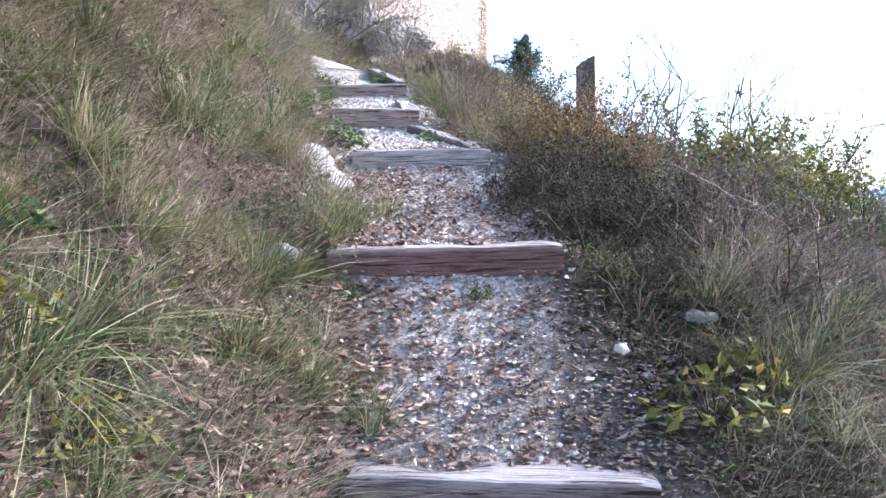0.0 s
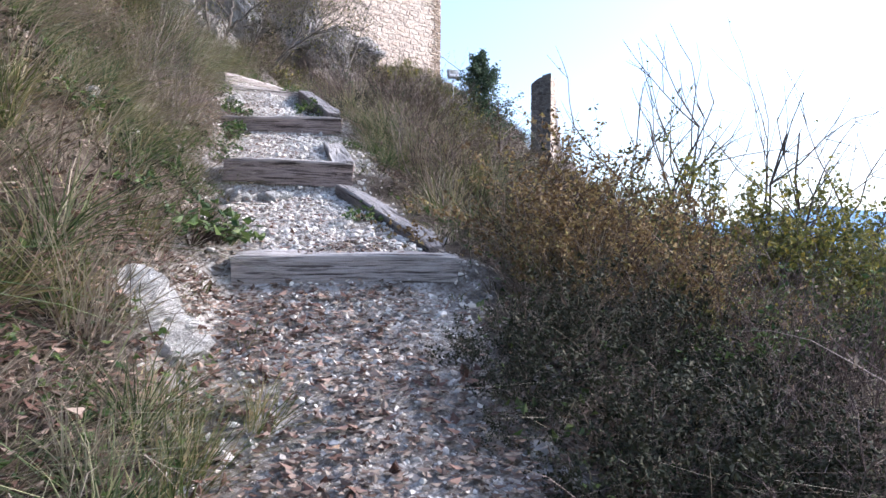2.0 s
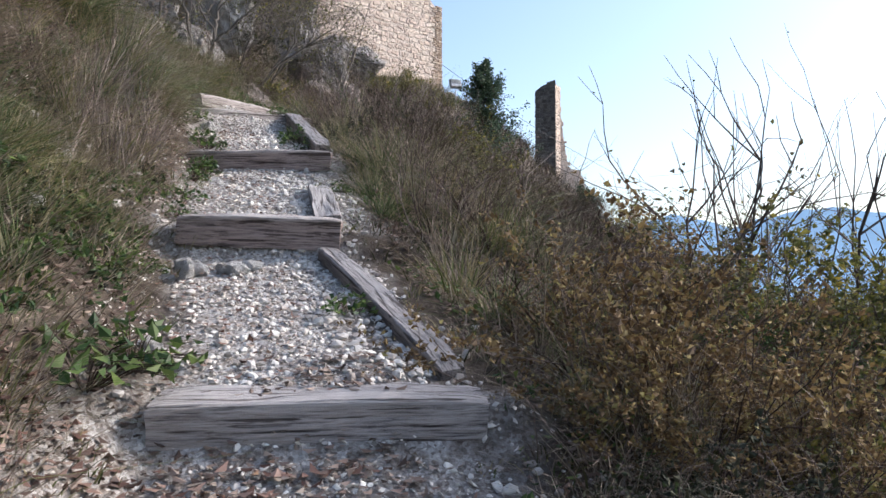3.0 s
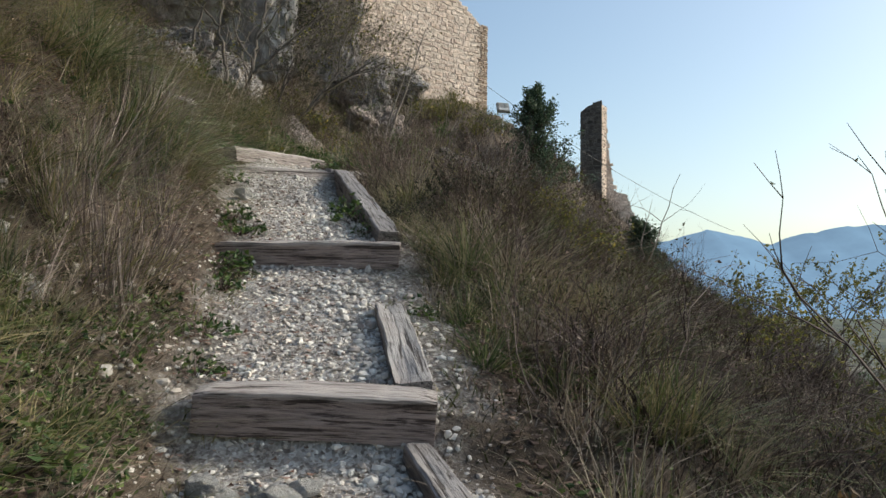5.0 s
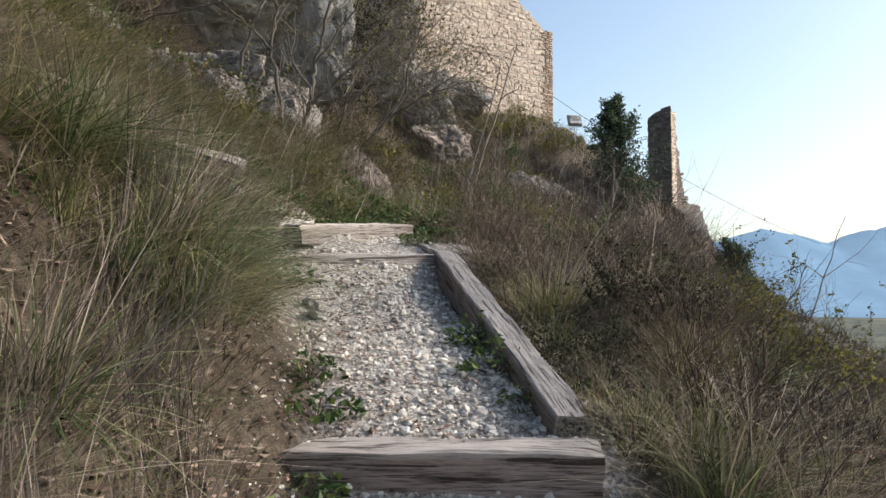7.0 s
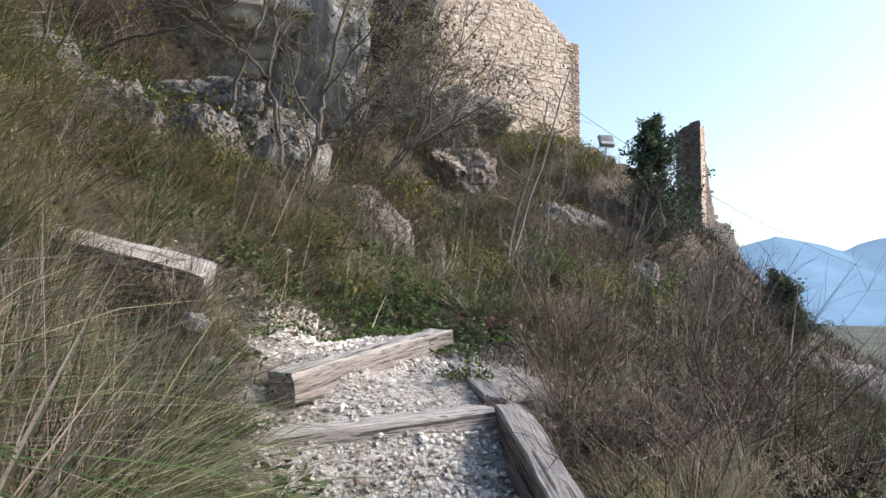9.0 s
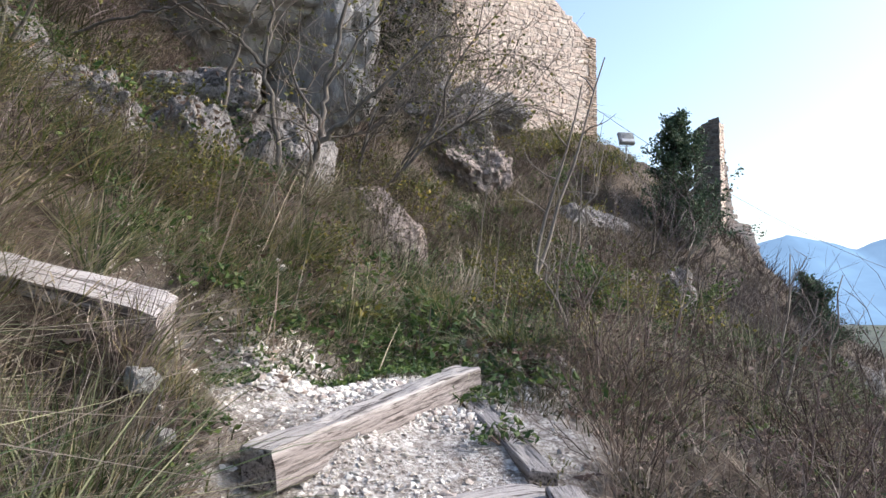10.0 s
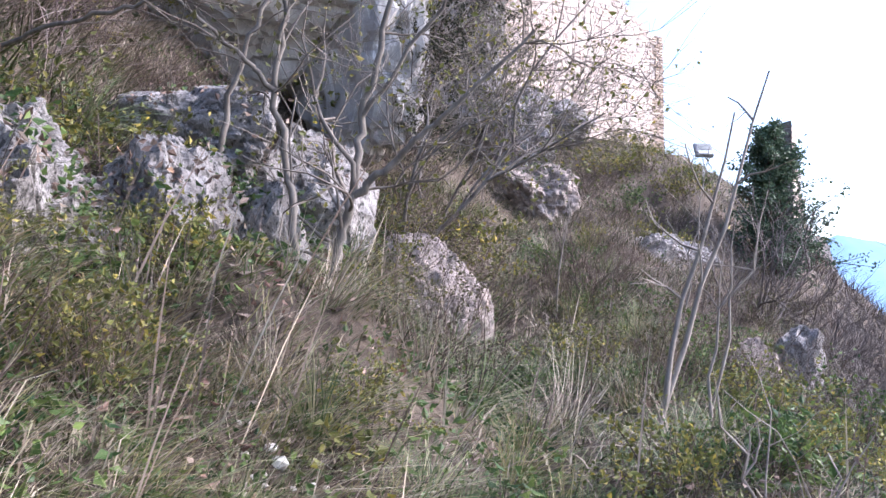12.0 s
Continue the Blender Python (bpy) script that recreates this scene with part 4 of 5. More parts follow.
litter(5000, (-2.4, 2.2), (0.5, 4.0), 0.032, 86, off_path(0.62, 5, 0, 0.0, 64, 0.5), M_GREEN, "low_green_plants", "small green leaves among the grass by the lower steps", "weeds", 0.3, 0.05)
litter(22000, (-3.6, 3.0), (0, 13), 0.035, 83, off_path(0.5, 5, 0, 0.12, 62, 0.7), M_GREEN, "low_green_plants", "low green leaves growing at the path edge", "weeds", 0.4, 0.05)


litter(4200, (-3.3, -1.2), (11.85, 13.0), 0.035, 91, lambda x, y, r: value_noise(x, y, 0.35, 72) > -0.12, M_GREEN, "low_green_plants", "low green leaves creeping over the gravel", "weeds", 0.4, 0.04)
litter(1500, (-3.1, -2.2), (11.0, 11.9), 0.03, 92, lambda x, y, r: value_noise(x, y, 0.3, 73) > 0.0, M_GREEN, "low_green_plants", "small green leaves beside the bleached step", "weeds", 0.4, 0.03)
litter(5200, (-2.2, -0.9), (5.2, 7.8), 0.034, 93, lambda x, y, r: (value_noise(x, y, 0.35, 75) > -0.08) & (x < centre(y) - 0.6), M_GREEN, "low_green_plants", "dark green creeping leaves on the bank", "weeds", 0.35, 0.04)
litter(3000, (-2.2, -0.9), (4.9, 7.8), 0.034, 94, lambda x, y, r: (value_noise(x, y, 0.4, 76) > 0) & (x < centre(y) - 0.6), M_SHADED_LEAF, "low_dark_plants", "dark trailing leaves in patches on the bank", "weeds", 0.35, 0.05)
litter(26000, (-6, 4), (12, 20), 0.05, 84, off_path(0.3, 7, 0, 0.05, 63, 0.9), M_GREEN, "low_green_plants", "low green leaves growing on the hillside", "weeds", 0.3, 0.09)


def gravel_stones(count, seed, lo, hi, keep, name, label, xs=None, ys=None):
    r = np.random.default_rng(seed)
    y = r.uniform(0.3, 13.2, count)
    x = centre(y) + r.normal(0, 0.34, count)
    if xs:
        x, y = r.uniform(*xs, count), r.uniform(*ys, count)
    turn = (xs is None) & (y > 11.0) & (y < 11.95) & (r.uniform(0, 1, count) < 0.75)
    x = np.where(turn, r.uniform(-2.95, -1.6, count), x)
    ok = keep(x, y, r)
    x, y = x[ok], y[ok]
    n = len(x)
    s = lo * (hi / lo) ** (r.uniform(0, 1, n) ** 2.2)
    g = (1 + 5 ** 0.5) / 2
    ico = np.array([(-1, g, 0), (1, g, 0), (-1, -g, 0), (1, -g, 0), (0, -1, g), (0, 1, g), (0, -1, -g), (0, 1, -g), (g, 0, -1), (g, 0, 1), (-g, 0, -1), (-g, 0, 1)]) / 1.9
    tri = np.array([(0, 11, 5), (0, 5, 1), (0, 1, 7), (0, 7, 10), (0, 10, 11), (1, 5, 9), (5, 11, 4), (11, 10, 2), (10, 7, 6), (7, 1, 8), (3, 9, 4), (3, 4, 2), (3, 2, 6), (3, 6, 8), (3, 8, 9), (4, 9, 5), (2, 4, 11), (6, 2, 10), (8, 6, 7), (9, 8, 1)])
    v = ico[None] * (1 + r.uniform(-0.28, 0.28, (n, 12, 1))) * (s[:, None, None] * r.uniform(0.6, 1.2, (n, 1, 3)))
    a = r.uniform(0, 2 * np.pi, n)
    c, q = np.cos(a)[:, None], np.sin(a)[:, None]
    v = np.stack([v[..., 0] * c - v[..., 1] * q, v[..., 0] * q + v[..., 1] * c, v[..., 2] * 0.75], -1)
    v += np.stack([x, y, height(x, y) + s * 0.25], -1)[:, None]
    if hi < 0.02:
        v, tri = v[:, [0, 3, 4, 7, 8, 11]], np.array([(0, 5, 2), (0, 2, 4), (0, 4, 3), (0, 3, 5), (1, 2, 5), (1, 4, 2), (1, 3, 4), (1, 5, 3)])
    f = tri[None] + (np.arange(n) * v.shape[1])[:, None, None]
    thing(name, raw_mesh(name, v.reshape(-1, 3), f.reshape(-1, 3), M_GRAVEL), label, "gravel", kind="stuff")


gravel_stones(37000, 91, 0.005, 0.017, lambda x, y, r: (np.abs(x - centre(y)) < np.where((y > 11) & (y < 11.95), 1.5, np.where((x > centre(y)) & (y > 5.3) & (y < 7.0), 0.52, 0.75))) & (r.uniform(0, 1, len(x)) < np.clip(0.05 + 0.17 * y, 0, 1)), "gravel", "pale crushed limestone gravel on the path")
gravel_stones(520, 92, 0.012, 0.034, lambda x, y, r: (np.abs(x - centre(y)) > 0.52) & (np.abs(x - centre(y)) < 1.1), "loose_stones", "pale loose stones along the path edges")
gravel_stones(9000, 93, 0.011, 0.027, lambda x, y, r: (y > 5.25) & (y < 11) & (np.abs(x - centre(y) - 0.28) < 0.26 * r.uniform(0.3, 1, len(x))), "gravel", "coarse white limestone gravel heaped along the rails")

gravel_stones(3600, 99, 0.009, 0.024, lambda x, y, r: (y > 5.2) & (y < 10.9) & (np.abs(x - centre(y)) < 0.56), "gravel", "coarse angular white gravel strewn over the path")
gravel_stones(3200, 98, 0.007, 0.024, lambda x, y, r: value_noise(x, y, 0.4, 74) > -0.2, "gravel", "pale gravel spilling over the end of the path", (-2.4, -1.2), (11.5, 12.3))
gravel_stones(420, 94, 0.012, 0.04, lambda x, y, r: value_noise(x, y, 0.5, 66) > -0.05, "loose_stones", "white broken stones in the grass above the path", (-2.9, -0.9), (12.1, 13.0))
gravel_stones(170, 95, 0.01, 0.03, lambda x, y, r: value_noise(x, y, 0.4, 67) > -0.05, "loose_stones", "pale stones lying on the bare bank", (-2.1, -1.25), (6.7, 7.6))
gravel_stones(150, 96, 0.01, 0.026, lambda x, y, r: value_noise(x, y, 0.4, 68) > 0.0, "loose_stones", "pale stones under the grass of the bank", (-1.8, -0.7), (4.8, 6.6))
gravel_stones(600, 97, 0.008, 0.022, lambda x, y, r: (np.abs(x - centre(y)) < 0.55) & (value_noise(x, y, 0.5, 69) > -0.1), "loose_stones", "pale angular stones on the lower path", (-0.5, 1.0), (2.5, 5.2))


def grow(r, base, way, length, radius, depth, out, tips, wander=0.25, fork=3, shrink=0.68, up=0.1, segs=4, thin=0.5):
    """One limb and, out of it, thinner ones; gathers tubes (points, radii, depth)."""
    pts, p, d = [base], base, way
    segs = segs if depth > 1 else (3 if depth == 1 else 2)
    for i in range(segs):
        d = (d + np.array([r.normal(0, wander), r.normal(0, wander), r.normal(0, wander) + up]) * 0.55)
        d = d / np.linalg.norm(d)
        p = p + d * length / segs
        pts.append(p)
    out.append((pts, [radius * (1 - 0.55 * i / segs) for i in range(segs + 1)], depth))
    if depth == 0:
        tips.append(pts)
        return
    for k in range(fork):
        i = r.integers(max(1, segs // 2), segs + 1)
        q = r.normal(0, 1, 3)
        nd = d + q / np.linalg.norm(q) * 0.75
        grow(r, pts[i], nd / np.linalg.norm(nd), length * shrink * r.uniform(0.7, 1.15), radius * thin, depth - 1, out, tips, wander, fork, shrink, up, segs, thin)


def limbs_mesh(name, tubes, material, sides):
    vs, fs, n = [], [], 0
    for pts, radii, depth in tubes:
        pts = np.array(pts)
        t = np.gradient(pts, axis=0)
        t /= np.linalg.norm(t, axis=1, keepdims=True) + 1e-9
        u = np.cross(t, [0.31, 0.52, 0.79])
        u /= np.linalg.norm(u, axis=1, keepdims=True) + 1e-9
        w = np.cross(t, u)
        k = sides if depth else 3
        a = 2 * np.pi * np.arange(k) / k
        ring = pts[:, None] + (u[:, None] * np.cos(a)[None, :, None] + w[:, None] * np.sin(a)[None, :, None]) * np.array(radii)[:, None, None]
        m = len(pts)
        i = np.arange(m * k).reshape(m, k) + n
        j = np.roll(i, -1, axis=1)
        fs.append(np.stack([i[:-1], j[:-1], j[1:], i[1:]], -1).reshape(-1, 4))
        vs.append(ring.reshape(-1, 3))
        n += m * k
    return raw_mesh(name, np.concatenate(vs), np.concatenate(fs), material, True)


def shrub(name, label, category, seed, stems, tall, radius, depth, bark, leaf=None, leaves=0, leaf_size=0.03, spread=0.6, wander=0.3, fork=3, group="", at=Matrix(), low=0.12, shrink=0.68):
    """A bush of many stems from one root, with leaves on its thin twigs."""
    r = np.random.default_rng(seed)
    tubes, tips = [], []
    for k in range(stems):
        a = r.uniform(0, 2 * np.pi)
        d = np.array([math.cos(a) * spread * r.uniform(0.2, 1), math.sin(a) * spread * r.uniform(0.2, 1), 1.0])
        base = np.array([math.cos(a) * low * r.uniform(0, 1), math.sin(a) * low * r.uniform(0, 1), -0.08])
        grow(r, base, d / np.linalg.norm(d), tall * r.uniform(0.5, 0.8), radius * r.uniform(0.6, 1.1), depth, tubes, tips, wander, fork, shrink)
    bush = thing(name, None, label, category, group, at=at)
    tagged(part("stem_clump", limbs_mesh("stem_clump", tubes, bark, 3), bush), kind="stuff")
    if leaves:
        t = np.array([tp for tp in tips])
        i, j, f = r.integers(0, len(t), leaves), r.integers(0, t.shape[1] - 1, leaves), r.uniform(0, 1, leaves)[:, None]
        p = t[i, j] * (1 - f) + t[i, j + 1] * f + r.normal(0, leaf_size * 0.5, (leaves, 3))
        v, fc = leaf_cards(p, leaves, leaf_size, r, 0.2)
        tagged(part("foliage", raw_mesh("foliage", v, fc, leaf), bush), kind="stuff")
    return bush


def on_ground(x, y, turn=0.0, size=1.0, sink=0.05):
    return pose(x, y, float(height(x, y)) - sink, 0, 0, turn) @ Matrix.Scale(size, 4)


def scale_copy(ob, m):
    c = copy_thing(ob, m)
    c.matrix_basis = m
    return c


KINDS = [
    shrub("dry_shrub", "dry brown leafless shrub of fine stems", "shrub", 101, 20, 0.75, 0.005, 2, M_TWIG, None, 0, spread=0.8, group="dry shrubs on the slope", at=on_ground(1.3, 4.9)),
    shrub("dry_shrub", "dry olive-brown shrub with withered leaves", "shrub", 102, 17, 0.7, 0.005, 2, M_TWIG, M_OLIVE, 1100, 0.022, 0.8, group="dry shrubs on the slope", at=on_ground(0.85, 5.5)),
    shrub("dry_shrub", "dry purple-brown bramble with few leaves", "shrub", 103, 16, 0.8, 0.006, 2, M_PURPLE, M_LITTER, 150, 0.024, 1.1, 0.45, group="dry shrubs on the slope", at=on_ground(1.6, 3.6)),
    shrub("green_shrub", "low olive-green leafy shrub", "shrub", 104, 16, 0.6, 0.006, 2, M_TWIG, M_YELLOW, 900, 0.036, 0.9, group="leafy shrubs on the slope", at=on_ground(2.4, 6.4)),
    shrub("green_shrub", "low green bush with small leaves", "shrub", 105, 14, 0.5, 0.006, 2, M_TWIG, M_GREEN, 900, 0.036, 0.9, group="leafy shrubs on the slope", at=on_ground(1.9, 5.2)),
]
r = np.random.default_rng(404)


def strew(kind, count, xs, ys, lo, hi, side, size, gap=0.35):
    done = 0
    while done < count:
        x, y = r.uniform(*xs), r.uniform(*ys)
        d = x - float(centre(y))
        if d * side < 0 or not lo < abs(d) < hi:
            continue
        scale_copy(KINDS[kind], on_ground(x, y, r.uniform(0, 360), size * r.uniform(0.7, 1.25)))
        done += 1


for x, y, size in ((0.0, 15.0, 1.1), (-0.3, 15.7, 1.0), (0.5, 16.2, 1.2), (-0.7, 16.6, 1.0), (-1.2, 13.7, 0.8), (-0.8, 14.0, 0.9), (-3.6, 12.8, 0.7), (-3.0, 12.6, 0.7), (-2.4, 13.3, 0.6), (-4.2, 12.9, 0.8), (-1.6, 20.0, 1.2), (-0.6, 26.0, 1.5), (0.3, 27.0, 1.4), (-0.4, 24.6, 1.4),
                   (0.9, 26.3, 1.5), (0.0, 23.2, 1.3), (1.4, 27.4, 1.2), (-3.7, 14.1, 0.6), (-3.3, 13.6, 0.7), (-1.9, 15.4, 0.8), (-1.5, 16.4, 0.9), (-3.0, 16.6, 0.9)):
    scale_copy(KINDS[4 if (x * 10) % 3 > 0.9 else 3], on_ground(x, y, 77 * x, size))
strew(0, 36, (0, 5), (1, 13), 1.0, 4, 1, 0.66)
strew(1, 7, (0, 5), (5, 13), 0.85, 3.5, 1, 0.65)
strew(2, 26, (0, 4), (0.5, 9), 0.9, 3, 1, 0.68)
strew(3, 16, (0, 6), (3, 13), 1.2, 5, 1, 0.7)
strew(4, 10, (0, 6), (3, 13), 1.2, 5, 1, 0.65)
strew(0, 12, (-5, 0), (0.5, 13), 1.3, 4, -1, 0.7)
strew(2, 10, (-5, 0), (0.5, 13), 1.2, 4, -1, 0.6)
strew(0, 34, (-6, 7), (13.5, 31), 0.4, 9, 1, 1.05)
strew(1, 26, (-6, 7), (13.5, 31), 0.4, 9, 1, 0.95)
strew(3, 10, (-6, 7), (13.5, 31), 0.2, 9, 1, 0.85)
strew(0, 14, (-7, -4.4), (14.3, 18), 2, 7, -1, 1.1)
strew(2, 8, (-7, -4.4), (14.3, 18), 2, 7, -1, 1.0)
strew(0, 18, (-9, 0), (13, 30), 0.5, 6, -1, 1.3)
strew(1, 14, (-9, 0), (13, 30), 0.5, 6, -1, 1.2)
strew(3, 12, (-9, 0), (13, 30), 0.5, 6, -1, 1.2)
strew(0, 22, (3, 12), (8, 26), 3.5, 12, 1, 1.25)
strew(3, 8, (3, 12), (8, 26), 3.5, 12, 1, 1.1)


RUSSET = shrub("russet_bush", "dense russet bush with small withered leaves", "shrub", 111, 18, 0.62, 0.006, 2, M_TWIG, M_RUST, 3600, 0.024, 0.9, group="bushes beside the steps", at=on_ground(0.8, 5.35))
PURPLE = shrub("bramble", "purple-grey bramble tangle with few leaves", "shrub", 112, 30, 0.55, 0.004, 2, M_PURPLE, M_LITTER, 220, 0.022, 1.4, 0.5, group="bushes beside the steps", at=on_ground(1.35, 4.5))
DARK = shrub("dark_bush", "dark green undergrowth, shade put into its leaf colour", "shrub", 113, 16, 0.42, 0.005, 2, M_DARK_BARK, M_SHADED_LEAF, 2300, 0.02, 1.2, 0.45, group="bushes beside the steps", at=on_ground(0.85, 4.5))
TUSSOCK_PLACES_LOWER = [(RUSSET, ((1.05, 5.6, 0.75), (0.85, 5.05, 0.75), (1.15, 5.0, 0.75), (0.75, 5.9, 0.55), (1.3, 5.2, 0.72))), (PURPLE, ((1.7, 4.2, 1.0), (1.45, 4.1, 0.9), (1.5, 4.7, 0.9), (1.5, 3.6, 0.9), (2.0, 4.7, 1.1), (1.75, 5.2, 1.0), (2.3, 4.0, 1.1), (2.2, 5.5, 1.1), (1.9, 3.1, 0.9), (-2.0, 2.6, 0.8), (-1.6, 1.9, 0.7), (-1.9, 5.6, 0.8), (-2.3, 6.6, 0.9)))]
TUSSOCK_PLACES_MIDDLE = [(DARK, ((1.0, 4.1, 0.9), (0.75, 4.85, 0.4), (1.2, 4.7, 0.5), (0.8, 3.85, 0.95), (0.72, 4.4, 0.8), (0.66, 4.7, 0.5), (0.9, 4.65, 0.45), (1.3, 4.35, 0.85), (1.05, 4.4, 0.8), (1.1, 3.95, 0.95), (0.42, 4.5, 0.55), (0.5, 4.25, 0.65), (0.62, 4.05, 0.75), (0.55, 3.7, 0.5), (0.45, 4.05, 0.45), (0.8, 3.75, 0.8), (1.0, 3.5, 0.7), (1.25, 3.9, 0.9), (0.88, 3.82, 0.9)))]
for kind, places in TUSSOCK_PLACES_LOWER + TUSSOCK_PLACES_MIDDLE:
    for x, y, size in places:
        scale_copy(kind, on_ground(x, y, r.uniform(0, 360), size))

for n in range(20):
    y = r.uniform(6.6, 10.2)
    scale_copy(KINDS[2 if n % 2 else 0], on_ground(float(centre(y)) - r.uniform(1.3, 2.1), y, 40 * n, r.uniform(0.4, 0.6)))
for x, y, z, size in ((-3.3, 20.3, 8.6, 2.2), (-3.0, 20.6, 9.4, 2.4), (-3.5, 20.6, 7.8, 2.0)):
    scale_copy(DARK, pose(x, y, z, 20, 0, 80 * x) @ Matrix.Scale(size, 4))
for n, (x, y, size) in enumerate(((-0.55, 10.5, 1.0), (-0.3, 11.2, 1.1), (-0.75, 12.0, 1.0), (-0.1, 10.0, 1.0), (0.1, 11.0, 1.1), (-0.5, 12.6, 1.1), (0.2, 12.0, 1.2), (-0.35, 9.6, 0.9), (0.15, 9.2, 1.0), (-0.85, 12.9, 1.0), (-0.8, 11.4, 0.7), (-0.65, 11.0, 0.7))):
    scale_copy((KINDS[0], PURPLE, KINDS[0], DARK)[n % 4], on_ground(x, y, 50 * n, size * (1.15 if n % 4 == 1 else 0.95)))


def tuft_mesh(name, seed, count, length, width, droop, splay, material, radius=0.06, segs=4):
    """A tussock at the origin: arching blades from one crown."""
    r = np.random.default_rng(seed)
    a, rad = r.uniform(0, 2 * np.pi, count), radius * np.sqrt(r.uniform(0, 1, count))
    ln, lean = length * r.uniform(0.45, 1.1, count), r.uniform(0.05, splay, count)
    a2 = a + r.normal(0, 0.9, count)
    px, py = -np.sin(a2), np.cos(a2)
    cols = []
    for k in range(segs + 1):
        f = k / segs
        w = width * 0.5 * (1 - f ** 1.5)
        run = ln * lean * (f + droop * f * f) * 0.7
        x, y, z = rad * np.cos(a) + np.cos(a2) * run, rad * np.sin(a) + np.sin(a2) * run, ln * (f - droop * lean * 0.5 * f * f) - 0.03
        cols += [np.stack([x - px * w, y - py * w, z], -1), np.stack([x + px * w, y + py * w, z], -1)]
    v = np.stack(cols, 1).reshape(-1, 3)
    b = (np.arange(count) * 2 * (segs + 1))[:, None] + 2 * np.arange(segs)[None]
    b = b.ravel()
    return raw_mesh(name, v, np.stack([b, b + 1, b + 3, b + 2], -1), material)


TUSSOCKS = "grass tussocks along the path"
TUFTS = [("grass_tussock", "arching green grass tussock on the bank", tuft_mesh("grass_tussock", 201, 150, 0.42, 0.006, 1.2, 1.5, M_TUSSOCK, 0.06, 3)),
         ("grass_tussock", "yellow-green grass tussock with straw blades", tuft_mesh("grass_tussock", 202, 130, 0.38, 0.005, 0.9, 1.2, M_GRASS, 0.06, 3)),
         ("grass_tussock", "dead straw-coloured grass tussock", tuft_mesh("grass_tussock", 203, 130, 0.42, 0.004, 1.0, 1.6, M_DRY, 0.08, 3)),
         ("stem_clump", "clump of bare grey-purple upright stems", tuft_mesh("stem_clump", 204, 75, 0.7, 0.005, 0.35, 0.8, M_STEM, 0.16, 3))]


def plant(k, x, y, size, turn=None):
    name, label, me = TUFTS[k]
    thing(name, me, label, "grass" if k < 3 else "weeds", TUSSOCKS, "stuff" if k == 3 else "", at=on_ground(x, y, 0, size, 0.02) @ pose(0, 0, 0, r.uniform(-28, 28), r.uniform(-15, 38) if x < centre(y) else r.uniform(-10, 20), 0) @ pose(0, 0, 0, 0, 0, r.uniform(0, 360)))


STREWN = {0: [], 1: [], 2: [], 3: []}


def strewn_plant(k, x, y, size):
    """Remembers a tussock that is joined with its like further down."""
    STREWN[k].append(on_ground(x, y, 0, size, 0.02) @ pose(0, 0, 0, r.uniform(-28, 28), r.uniform(-15, 38) if x < centre(y) else r.uniform(-10, 20), 0) @ pose(0, 0, 0, 0, 0, r.uniform(0, 360)))


TUSSOCK_PLACES_LOWER = [(1, -0.5, 4.0, 0.8), (0, -1.05, 3.7, 0.8), (0, -1.25, 4.4, 1.0), (1, -0.95, 2.6, 0.7), (0, -0.42, 2.75, 0.6), (3, -1.8, 7.9, 0.85), (3, -1.75, 8.3, 0.8), (3, -1.95, 8.5, 0.9), (3, -1.7, 7.6, 0.7), (3, -1.5, 7.75, 0.75), (3, -1.55, 7.45, 0.75), (3, -1.6, 8.1, 0.8), (3, -1.45, 7.3, 0.6), (2, -1.6, 7.2, 0.8), (1, -1.5, 6.9, 0.7), (3, -1.65, 7.0, 0.65), (0, -1.3, 6.6, 0.6), (1, -0.2, 8.4, 0.7), (0, -0.1, 7.9, 0.8), (0, -0.02, 7.5, 0.8)]
TUSSOCK_PLACES_MIDDLE = [(1, -0.25, 8.95, 0.8), (0, -0.2, 8.6, 0.7), (2, -0.15, 9.2, 0.8), (1, -1.75, 9.0, 0.8), (0, -1.95, 9.3, 1.0), (0, -2.15, 9.0, 1.1), (0, -2.0, 8.6, 1.0), (3, -2.35, 10.75, 0.5), (2, -2.3, 10.65, 0.6), (0, -2.5, 10.3, 0.8), (2, -2.8, 10.35, 0.9), (0, -3.05, 10.45, 0.9), (0, -2.3, 9.9, 1.2), (0, -2.1, 9.6, 1.3), (1, -2.35, 9.5, 1.2), (2, -2.2, 9.95, 0.9), (3, -2.0, 8.85, 0.95), (3, -2.05, 9.1, 0.95), (0, -1.88, 9.15, 1.1), (2, -1.78, 8.8, 1.1)]
TUSSOCK_PLACES_UPPER = [(0, -1.97, 8.9, 1.1), (1, -1.85, 8.65, 1.0), (2, -2.1, 9.3, 1.1), (0, -2.35, 10.45, 0.7), (2, -2.6, 10.5, 0.7), (3, -2.1, 9.5, 0.9), (0, -1.98, 9.65, 1.1), (2, -1.92, 9.45, 1.1), (1, -2.55, 10.42, 0.95), (0, -2.8, 10.5, 0.95), (2, -2.4, 10.52, 0.8), (1, -3.0, 10.6, 1.0), (2, -2.7, 10.36, 1.0), (1, -2.95, 11.0, 0.7), (0, -2.8, 11.15, 0.7), (2, -3.1, 11.2, 0.8), (1, -3.0, 11.5, 0.7), (0, -2.85, 11.75, 0.6), (1, -0.98, 4.1, 0.9), (0, -2.12, 9.95, 1.3)]
